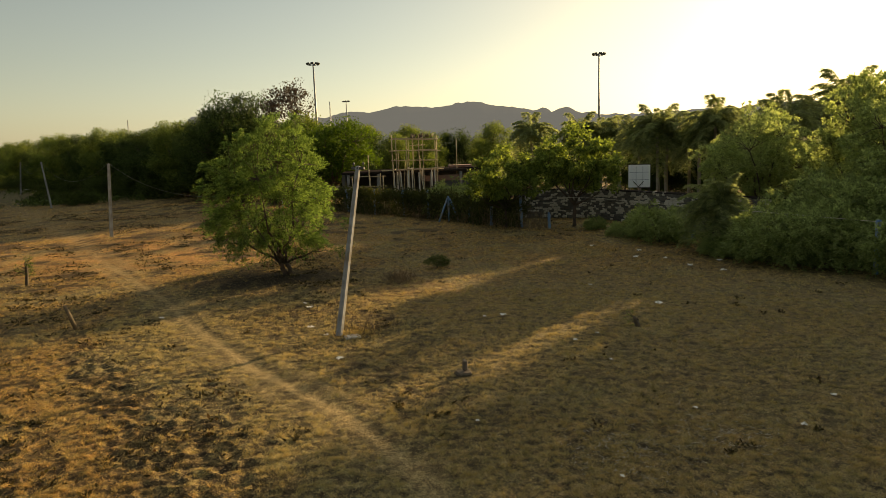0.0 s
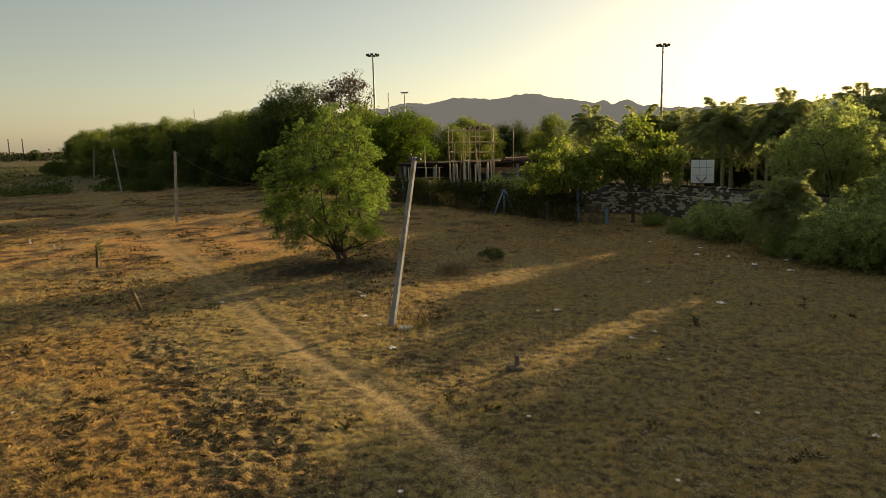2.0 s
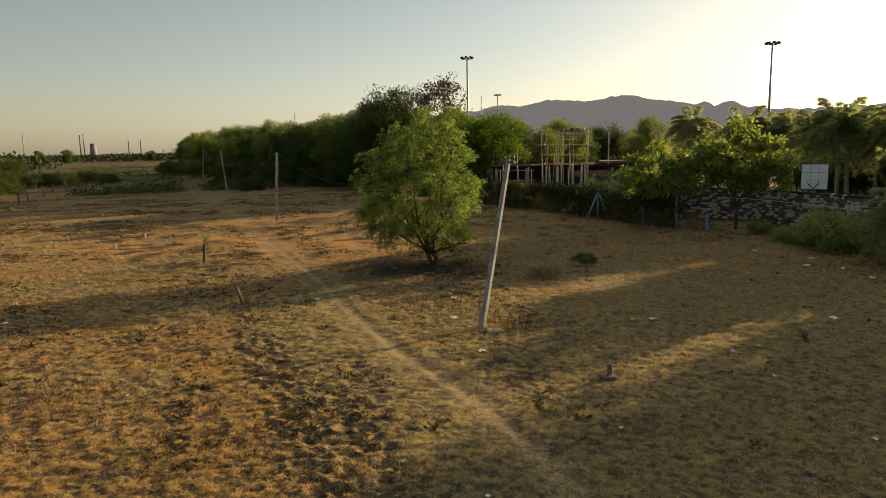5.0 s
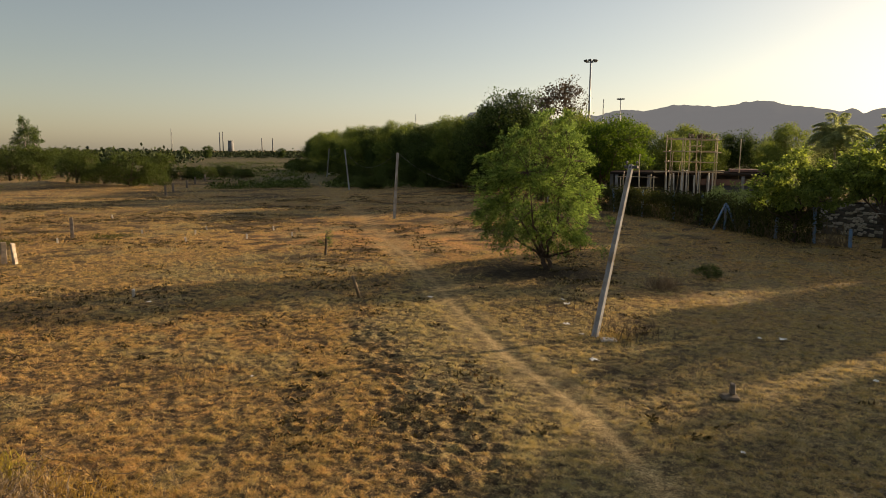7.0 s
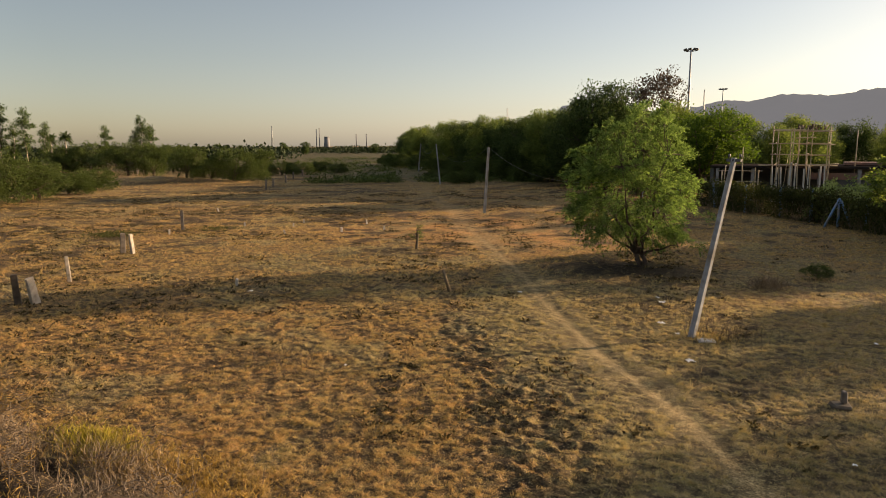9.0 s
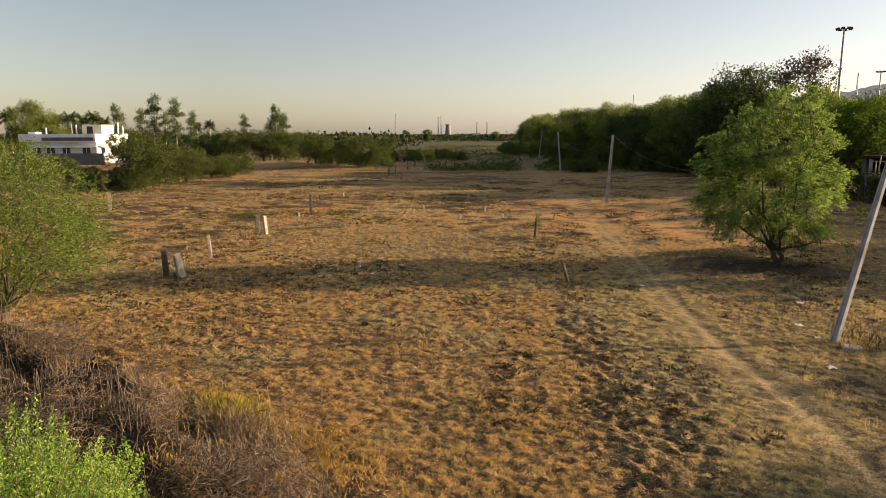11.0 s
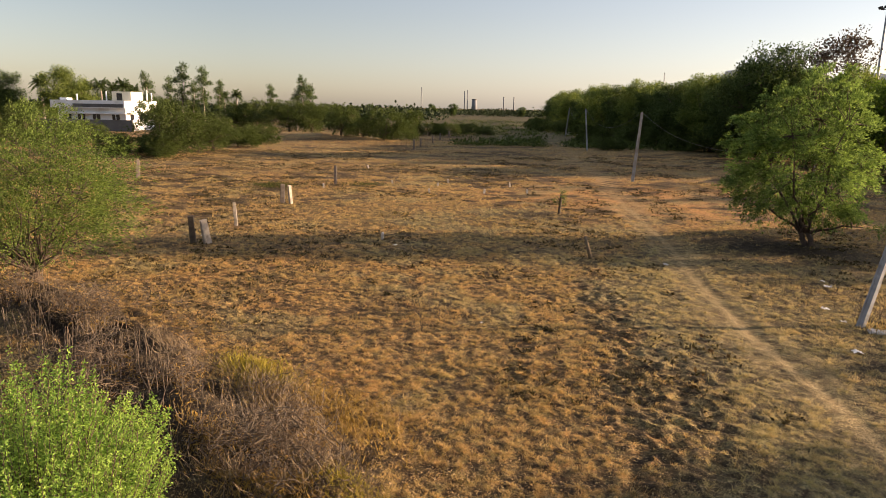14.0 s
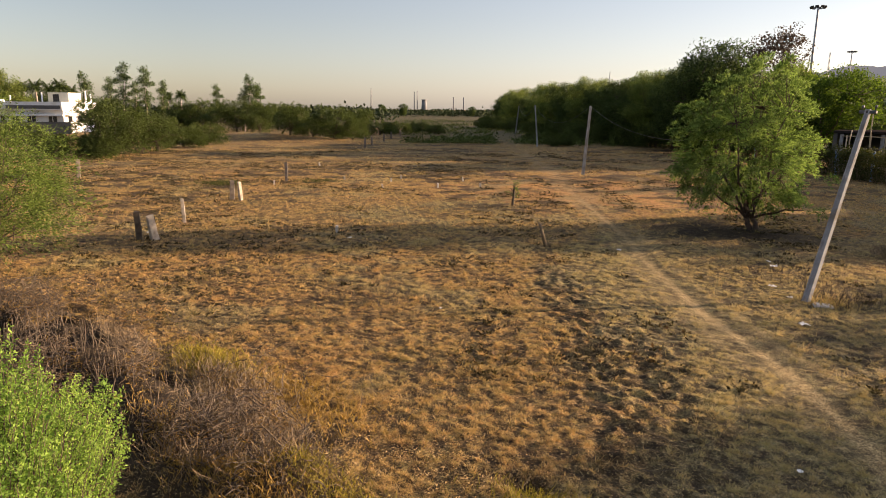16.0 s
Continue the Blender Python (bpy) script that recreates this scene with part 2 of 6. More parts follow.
def bump(nt, bsdf, height, strength=0.4, distance=0.02):
    b = nt.nodes.new("ShaderNodeBump")
    b.inputs["Strength"].default_value, b.inputs["Distance"].default_value = strength, distance
    nt.links.new(height, b.inputs["Height"])
    nt.links.new(b.outputs[0], bsdf.inputs["Normal"])


def where(nt, space="Object"):
    return nt.nodes.new("ShaderNodeTexCoord").outputs[space]


def world_pos(nt):
    return nt.nodes.new("ShaderNodeNewGeometry").outputs["Position"]


def surface(name, dark, light, scale=3.0, fine=40.0, rough=0.85, metal=0.0, bumps=0.3, depth=0.01, stain=None, stain_scale=0.8):
    """A two-scale mottled surface."""
    m, nt, p = material(name)
    c = where(nt)
    n1, n2 = noise_node(nt, c, scale), noise_node(nt, c, fine, 2)
    col = ramp(nt, n1, [(0.3, dark), (0.7, light)])
    col = mix(nt, math_node(nt, 'MULTIPLY', n2, 0.5), col, tuple(0.6 * v for v in dark))
    if stain:
        s = ramp(nt, noise_node(nt, c, stain_scale, 5), [(0.48, (0, 0, 0)), (0.62, (1, 1, 1))])
        col = mix(nt, s, col, stain)
    nt.links.new(col, p.inputs["Base Color"])
    p.inputs["Roughness"].default_value, p.inputs["Metallic"].default_value = rough, metal
    bump(nt, p, n2, bumps, depth)
    return m


def leaf_material(name, dark, light, through=0.45, dry=None, patch=0.6):
    """Leaves: each has its own tint, and light shines through them."""
    m, nt, p = material(name)
    geo = nt.nodes.new("ShaderNodeNewGeometry")
    r = geo.outputs["Random Per Island"]
    stops = [(0.0, dark), (0.85, light)] + ([(1.0, dry)] if dry else [])
    col = ramp(nt, r, stops)
    big = noise_node(nt, geo.outputs["Position"], patch, 3)
    col = mix(nt, ramp(nt, big, [(0.35, (0, 0, 0)), (0.7, (0.55, 0.55, 0.55))]), col, light)
    # clump-sized dark patches that stand in for shade within the crown
    spray = noise_node(nt, geo.outputs["Position"], patch * 4.5, 2)
    col = mix(nt, ramp(nt, spray, [(0.5, (0, 0, 0)), (0.6, (0.6, 0.6, 0.6))]), col, dark)
    nt.links.new(col, p.inputs["Base Color"])
    p.inputs["Roughness"].default_value = 0.7
    p.inputs["Specular IOR Level"].default_value = 0.08
    tr = nt.nodes.new("ShaderNodeBsdfTranslucent")
    bright = nt.nodes.new("ShaderNodeHueSaturation")
    bright.inputs["Value"].default_value, bright.inputs["Saturation"].default_value = 1.5, 1.1
    nt.links.new(col, bright.inputs["Color"])
    nt.links.new(bright.outputs[0], tr.inputs[0])
    ms = nt.nodes.new("ShaderNodeMixShader")
    ms.inputs[0].default_value = through
    nt.links.new(p.outputs[0], ms.inputs[1])
    nt.links.new(tr.outputs[0], ms.inputs[2])
    nt.links.new(ms.outputs[0], nt.nodes["Material Output"].inputs[0])
    return m


GOLD, OLIVE, RUST, UMBER = (0.50, 0.31, 0.115), (0.28, 0.25, 0.08), (0.43, 0.19, 0.07), (0.022, 0.016, 0.010)


def field_colour(nt, pos):
    """Patches of dry, greener and rusty grass, in metres on the plan."""
    big, mid = noise_node(nt, pos, 0.06, 3), noise_node(nt, pos, 0.45, 5, 0.6)
    a = ramp(nt, big, [(0.34, OLIVE), (0.48, GOLD), (0.66, RUST)])
    b = ramp(nt, mid, [(0.38, OLIVE), (0.52, GOLD), (0.73, RUST)])
    spot = ramp(nt, noise_node(nt, pos, 4.5, 6, 0.7), [(0.38, OLIVE), (0.52, GOLD), (0.69, RUST)])
    col = mix(nt, 0.45, mix(nt, 0.55, a, b), spot)
    # dark flecks standing in for the shaded sides of small hummocks
    small = noise_node(nt, pos, 5.5, 3, 0.6)
    col = mix(nt, ramp(nt, small, [(0.52, (0, 0, 0)), (0.6, (0.85, 0.85, 0.85))]), col, UMBER)
    return mix(nt, ramp(nt, noise_node(nt, pos, 2.6, 6, 0.72), [(0.565, (0, 0, 0)), (0.61, (0.8, 0.8, 0.8))]), col, UMBER), small


def point_value(nt, key):
    n = nt.nodes.new("ShaderNodeAttribute")
    n.attribute_name = key
    return n.outputs["Fac"]


def ground_material():
    m, nt, p = material("dry_field")
    pos = world_pos(nt)
    col, small = field_colour(nt, pos)
    # whole ground darkened a little for the shade under the tufts
    col = mix(nt, 0.28, col, (0.05, 0.034, 0.02))
    col = mix(nt, ramp(nt, noise_node(nt, pos, 0.85, 7, 0.72), [(0.57, (0, 0, 0)), (0.63, (0.65, 0.65, 0.65))]), col, (0.06, 0.042, 0.02))
    col = mix(nt, point_value(nt, "red"), col, (0.60, 0.30, 0.10))
    # grey-green grass; on the right it also carries the tint of shade
    green = math_node(nt, 'MULTIPLY', point_value(nt, "green"), 0.75)
    sward = ramp(nt, small, [(0.38, (0.30, 0.275, 0.15)), (0.55, (0.20, 0.185, 0.095)), (0.68, (0.04, 0.036, 0.022))])
    col = mix(nt, green, col, sward)
    # bare soil of thin places, darkened with the shadow of nearby tufts
    soil = ramp(nt, noise_node(nt, pos, 6.0, 4), [(0.35, (0.014, 0.010, 0.007)), (0.7, (0.06, 0.036, 0.02))])
    col = mix(nt, math_node(nt, 'MULTIPLY', point_value(nt, "bald"), 0.85), col, soil)
    crop = ramp(nt, noise_node(nt, pos, 0.25, 7, 0.7), [(0.35, (0.035, 0.042, 0.018)), (0.65, (0.105, 0.10, 0.05))])
    col = mix(nt, point_value(nt, "lush"), col, crop)
    bare = point_value(nt, "bare")
    dust = ramp(nt, noise_node(nt, pos, 5.0, 6, 0.65), [(0.3, (0.28, 0.18, 0.075)), (0.55, (0.54, 0.385, 0.18)), (0.75, (0.64, 0.48, 0.24))])
    col = mix(nt, bare, col, dust)
    # dark ash and soil colours, used for painted shade as well
    ash_and_shade = ramp(nt, noise_node(nt, pos, 4.0, 5), [(0.35, (0.011, 0.009, 0.007)), (0.7, (0.045, 0.032, 0.022))])
    col = mix(nt, point_value(nt, "burnt_shade"), col, ash_and_shade)
    # shade between tufts, put into the colour
    col = mix(nt, math_node(nt, 'MULTIPLY', point_value(nt, "gap"), 0.6), col, UMBER)
    fine = noise_node(nt, pos, 38, 4, 0.7)
    col = mix(nt, ramp(nt, fine, [(0.4, (0, 0, 0)), (0.57, (0.8, 0.8, 0.8))]), col, UMBER)
    straw = ramp(nt, noise_node(nt, pos, 24, 4, 0.7), [(0.57, (0, 0, 0)), (0.66, (0.55, 0.55, 0.55))])
    col = mix(nt, straw, col, (0.50, 0.37, 0.17))
    nt.links.new(col, p.inputs["Base Color"])
    p.inputs["Roughness"].default_value = 0.95
    p.inputs["Specular IOR Level"].default_value = 0.1
    h = math_node(nt, 'MULTIPLY_ADD', noise_node(nt, pos, 18, 4, 0.65), 0.7, math_node(nt, 'MULTIPLY', small, -0.3))
    bump(nt, p, h, 1.0, 0.06)
    steep = [n for n in nt.nodes if n.bl_idname == "ShaderNodeBump"][0]
    nt.links.new(math_node(nt, 'MULTIPLY_ADD', bare, -0.6, 1.0), steep.inputs["Strength"])
    return m


def blade_material(name, tint):
    m, nt, p = material(name)
    geo = nt.nodes.new("ShaderNodeNewGeometry")
    col, _ = field_colour(nt, geo.outputs["Position"])
    own = ramp(nt, geo.outputs["Random Per Island"], [(0.0, (0.10, 0.085, 0.03)), (0.25, (0.36, 0.29, 0.08)), (0.5, tint), (0.8, (0.80, 0.56, 0.23)), (1.0, (0.40, 0.15, 0.06))])
    col = mix(nt, 0.45, col, own)
    green = nt.nodes.new("ShaderNodeAttribute")
    green.attribute_name = "green"
    col = mix(nt, math_node(nt, 'MULTIPLY', green.outputs["Fac"], 0.62), col, (0.37, 0.35, 0.17))
    nt.links.new(col, p.inputs["Base Color"])
    p.inputs["Roughness"].default_value = 0.8
    p.inputs["Specular IOR Level"].default_value = 0.15
    tr = nt.nodes.new("ShaderNodeBsdfTranslucent")
    nt.links.new(col, tr.inputs[0])
    ms = nt.nodes.new("ShaderNodeMixShader")
    ms.inputs[0].default_value = 0.35
    nt.links.new(p.outputs[0], ms.inputs[1])
    nt.links.new(tr.outputs[0], ms.inputs[2])
    nt.links.new(ms.outputs[0], nt.nodes["Material Output"].inputs[0])
    return m


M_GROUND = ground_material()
M_BLADE = blade_material("dry_grass_blades", (0.55, 0.39, 0.16))
M_WEED = blade_material("yellow_green_weeds", (0.30, 0.25, 0.03))
M_TWIG = surface("dead_twigs", (0.02, 0.014, 0.01), (0.17, 0.125, 0.08), 2.0, 30, 0.9)
M_DRYROD = surface("dry_rods", (0.05, 0.036, 0.024), (0.20, 0.15, 0.10), 2.0, 30, 0.9)
M_STALK = surface("dry_stalks", (0.10, 0.07, 0.042), (0.27, 0.195, 0.11), 2.0, 30, 0.9)
M_BARK = surface("bark_dark", (0.045, 0.03, 0.022), (0.12, 0.08, 0.055), 6, 40, 0.95, bumps=0.8, depth=0.02)
M_BARK_PALE = surface("bark_pale", (0.22, 0.18, 0.14), (0.38, 0.33, 0.27), 4, 30, 0.9, bumps=0.5)
M_LEAF_FINE = leaf_material("fine_green_leaves", (0.02, 0.042, 0.01), (0.19, 0.265, 0.07), 0.42, patch=0.7)
M_LEAF_FRESH = leaf_material("fresh_green_leaves", (0.015, 0.033, 0.006), (0.085, 0.13, 0.02), 0.42, patch=0.5)
M_LEAF_BUSH = leaf_material("feathery_yellow_green_leaves", (0.014, 0.03, 0.007), (0.155, 0.21, 0.048), 0.36, patch=0.8)
M_LEAF_BRIGHT = leaf_material("bright_green_leaves", (0.08, 0.155, 0.028), (0.25, 0.36, 0.075), 0.42)
M_LEAF_DARK = leaf_material("dark_green_leaves", (0.012, 0.022, 0.007), (0.075, 0.105, 0.03), 0.3, patch=0.25)
M_LEAF_MID = leaf_material("mid_green_leaves", (0.026, 0.045, 0.011), (0.165, 0.20, 0.05), 0.42, patch=0.25)
# lightened to put the glare towards the sun into the leaf colour
M_LEAF_SIDE = leaf_material("side_leaves_with_glare", (0.10, 0.13, 0.05), (0.32, 0.37, 0.14), 0.6)
M_LEAF_SCRUB = leaf_material("thorn_scrub_leaves", (0.008, 0.015, 0.004), (0.088, 0.115, 0.03), 0.26)
M_LEAF_FAR = leaf_material("far_dark_leaves", (0.008, 0.013, 0.006), (0.03, 0.042, 0.018), 0.15, patch=0.05)
M_STRAW = leaf_material("golden_straw", (0.12, 0.075, 0.018), (0.38, 0.25, 0.07), 0.25)
M_WEED_YELLOW = leaf_material("yellow_weed_leaves", (0.09, 0.075, 0.014), (0.30, 0.25, 0.045), 0.3)
# shrub leaves, paled in the same way for glare
M_LEAF_SHRUB = leaf_material("shrub_leaves", (0.08, 0.105, 0.04), (0.27, 0.32, 0.12), 0.5)
M_CREEPER = leaf_material("fence_creeper_leaves", (0.018, 0.024, 0.008), (0.07, 0.075, 0.02), 0.3, dry=(0.07, 0.05, 0.025))
M_LEAF_YELLOW = leaf_material("yellow_green_broad_leaves", (0.05, 0.075, 0.02), (0.225, 0.275, 0.065), 0.42)
M_LEAF_RUST = leaf_material("rusty_leaves", (0.02, 0.015, 0.010), (0.075, 0.054, 0.034), 0.25)
# palm leaves, their colour raised for the glare near the sun
M_PALM = leaf_material("palm_leaves", (0.10, 0.12, 0.06), (0.28, 0.31, 0.13), 0.52)
M_CONCRETE = surface("weathered_concrete", (0.2, 0.205, 0.215), (0.38, 0.385, 0.395), 2.5, 50, 0.9, stain=(0.16, 0.14, 0.12), stain_scale=1.5)
M_GRANITE = surface("granite", (0.09, 0.07, 0.055), (0.24, 0.20, 0.165), 5, 60, 0.9, stain=(0.14, 0.11, 0.09), stain_scale=2.0)
# granite paled to paint in the sun on its faces
M_GRANITE_LIT = surface("pale_sunlit_granite", (0.17, 0.145, 0.115), (0.40, 0.35, 0.29), 5, 60, 0.9)
# earthy footing stone, also the dark tone of a shaded post
M_CLAY_SHADE = surface("caked_and_shaded_stone", (0.05, 0.038, 0.026), (0.14, 0.105, 0.07), 5, 40, 0.95)
M_CHALK = surface("whitewashed_stone", (0.40, 0.36, 0.31), (0.62, 0.58, 0.52), 8, 60, 0.9)
M_STEEL = surface("galvanised_steel", (0.20, 0.20, 0.20), (0.34, 0.34, 0.34), 3, 40, 0.55, metal=0.6)
M_WIRE = surface("aluminium_wire", (0.07, 0.065, 0.06), (0.13, 0.12, 0.11), 3, 40, 0.5, metal=0.6)
M_BLUE = surface("faded_blue_paint", (0.09, 0.18, 0.32), (0.17, 0.29, 0.47), 3, 40, 0.8, stain=(0.2, 0.19, 0.18), stain_scale=2.5)
M_BAMBOO = surface("bamboo", (0.30, 0.23, 0.145), (0.58, 0.47, 0.31), 1.5, 30, 0.7)
M_PROP = surface("peeled_timber", (0.42, 0.38, 0.32), (0.62, 0.58, 0.52), 1.5, 30, 0.8)
M_WHITE = surface("white_wall_paint", (0.68, 0.69, 0.70), (0.80, 0.80, 0.80), 0.6, 20, 0.85, stain=(0.56, 0.54, 0.50), stain_scale=0.35)
M_CREAM = surface("cream_wall_paint", (0.60, 0.55, 0.42), (0.76, 0.71, 0.56), 0.6, 20, 0.85)
M_GREYWALL = surface("bare_cement_wall", (0.07, 0.07, 0.07), (0.14, 0.135, 0.13), 0.6, 20, 0.95)
# far chimneys only: distance haze is mixed into this pale colour
M_HAZY = surface("pale_hazy_concrete", (0.15, 0.155, 0.165), (0.21, 0.215, 0.225), 0.2, 3, 0.95)
M_ROOF = surface("tarred_roof", (0.02, 0.017, 0.016), (0.045, 0.038, 0.034), 0.8, 20, 0.95)
M_ROOF.node_tree.nodes["Principled BSDF"].inputs["Specular IOR Level"].default_value = 0.0
M_PINK = surface("pink_brick_course", (0.16, 0.09, 0.075), (0.27, 0.165, 0.135), 1.0, 20, 0.95)
M_DARKGLASS = surface("dark_window", (0.010, 0.010, 0.012), (0.02, 0.02, 0.022), 2, 20, 0.2)
M_BOARD = surface("white_sheet_metal", (0.78, 0.82, 0.86), (0.86, 0.89, 0.92), 1.5, 30, 0.5)
M_LINE = surface("blue_grey_line_paint", (0.22, 0.27, 0.34), (0.30, 0.36, 0.44), 3, 30, 0.7)
M_PAPER = surface("weathered_paper", (0.60, 0.58, 0.54), (0.82, 0.80, 0.76), 20, 90, 0.8)
M_LAMP = surface("dark_lamp_housing", (0.03, 0.03, 0.03), (0.06, 0.06, 0.06), 4, 40, 0.5)

# ---- ground ----
def spaced(lo, hi, step, far_lo, far_hi, grow, fine):
    """Close lines between lo and hi, closest in the stretch fine, and wider and wider outside."""
    a, b, close = fine
    mid = list(np.arange(lo, a - 1e-6, step)) + list(np.arange(a, b, close)) + list(np.arange(b, hi + step / 2, step))
    lo, hi = mid[0], mid[-1]
    out, s, v = [], step, hi
    while v < far_hi:
        s *= grow
        v += s
        out.append(v)
    back, s, v = [], step, lo
    while v > far_lo:
        s *= grow
        v -= s
        back.append(v)
    return np.array(back[::-1] + mid + out)


def build_ground():
    xs, ys = spaced(-24, 14, 0.09, -4500, 4500, 1.09, (-16, 4, 0.055)), spaced(3.6, 32, 0.085, -800, 4600, 1.09, (4.0, 16.5, 0.05))
    gx, gy = np.meshgrid(xs, ys)
    z = ground_z(gx, gy)
    nx, ny = len(xs), len(ys)
    i = (np.arange(ny - 1)[:, None] * nx + np.arange(nx - 1)[None]).ravel()
    me = mesh_of("ground", np.stack([gx, gy, z], -1).reshape(-1, 3), np.stack([i, i + 1, i + nx + 1, i + nx], 1), M_GROUND, True)
    x, y = gx.ravel(), gy.ravel()
    ragged = vnoise(x / 0.8, y / 0.8, 11)
    tr = line_far(x, y, TRACK)
    # track wear, made paler near y 14.8 to paint in its sunlit stretch
    worn_lit = 0.55 + 0.45 * np.exp(-((y - 14.8) / 4.2) ** 4) + 0.15 * np.exp(-((y - 40) / 12) ** 2)
    bare = np.clip(1.2 - tr / (0.11 + 0.24 * ragged), 0, 1) * worn_lit * (0.7 + 0.4 * vnoise(x / 0.35, y / 0.35, 15))
    bare = np.maximum(bare, 0.3 * np.exp(-(tr / 0.8) ** 2) * worn_lit * np.clip(2.2 * vnoise(x / 0.3 + 4, y / 0.3 + 4, 33) - 0.5, 0, 1))
    second = np.abs(tr - 0.62) / (0.10 + 0.25 * vnoise(x / 0.5 + 9, y / 0.5 + 9, 19))
    bare = np.maximum(bare, 0.5 * np.clip(1.2 - second, 0, 1) * worn_lit * np.clip(y / 8 - 0.9, 0, 1))
    bare = np.maximum(bare, 0.75 * np.exp(-((x + 90) / 12) ** 2 - ((y - 70) / 5) ** 2))
    # red soil, its warmth also painting the sunlit patch and streak
    red = 1.0 * np.exp(-((x + 17) / 9.5) ** 4 - ((y - 38) / 8.5) ** 4) * np.clip(ragged * 1.7 - 0.25, 0, 1)
    red = np.maximum(red, 0.6 * np.exp(-((x + 1.2) / 3.6) ** 4 - ((y - 23.6) / 3.6) ** 4) * np.clip(ragged * 1.8 - 0.3, 0, 1))
    # burnt and bare soil, plus shade painted into pits and dark patches
    burnt_shade = np.exp(-((x + 6.6) / 3.6) ** 4 - ((y - 27.4) / 2.2) ** 4) * np.clip(ragged * 2.4, 0, 1)
    burnt_shade = np.maximum(burnt_shade, 0.55 * clods_at(x, y) * np.clip(0.6 * vnoise(x / 0.24, y / 0.17, 12) * 6 + 0.4 * vnoise(x / 0.09, y / 0.08, 34) * 6 - 3.3, 0, 1))
    for cx, cy, sx, sy, k in ((3.1, 10.9, 0.9, 0.9, 0.8), (1.6, 12.3, 1.1, 0.5, 0.5), (-3.6, 21.4, 1.4, 0.7, 0.6), (-15.9, 17.4, 1.6, 0.7, 0.3), (-17.6, 28.2, 1.2, 0.9, 0.8), (-1.0, 16.6, 0.9, 0.6, 0.5)):
        burnt_shade = np.maximum(burnt_shade, k * np.exp(-((x - cx) / sx) ** 4 - ((y - cy) / sy) ** 4) * np.clip(4 * vnoise(x / 0.2, y / 0.17, 35) - 1.4, 0, 1))
    # near-black under the brush heap, painting the shade of its voids
    burnt_shade = np.maximum(burnt_shade, 0.98 * np.exp(-(line_far(x, y, HEAP) / 1.35) ** 4))
    # painted shade between tufts, weaker on the right to lift that shaded side
    gap = np.clip((0.53 - tufts_at(x, y)) * 12, 0, 1) * np.clip(1.3 - np.hypot(x, y) / 45, 0, 1) * (1 - 0.8 * bare) * np.clip(1.1 - (x + 1) / 6, 0.7, 1)
    burnt_shade = np.maximum(burnt_shade, 0.7 * np.exp(-((x + 1.9) / 1.0) ** 4 - ((y - 8.4) / 0.8) ** 4) * np.clip(ragged * 1.6, 0, 1))
    burnt_shade = np.maximum(burnt_shade, np.exp(-((x + 3.9) / 0.3) ** 4 - ((y - 6.7) / 0.22) ** 4))
    d, az = np.hypot(x, y), np.degrees(np.arctan2(-x, y))
    lush = 0.9 * np.clip((d - 90) / 14 + 1.2 * (ragged - 0.5), 0, 1) * np.clip((np.where(d > 170, 56, 39) - az) / 2.5, 0, 1) * np.clip((2600 - d) / 800, 0, 1)
    for key, val in (("bare", bare), ("burnt_shade", burnt_shade), ("gap", gap), ("lush", lush), ("red", red), ("bald", bald_at(x, y) * (1 - bare)), ("green", green_at(x, y))):
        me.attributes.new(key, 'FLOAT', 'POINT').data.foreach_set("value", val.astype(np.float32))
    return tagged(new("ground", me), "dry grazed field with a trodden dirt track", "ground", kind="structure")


ground = build_ground()


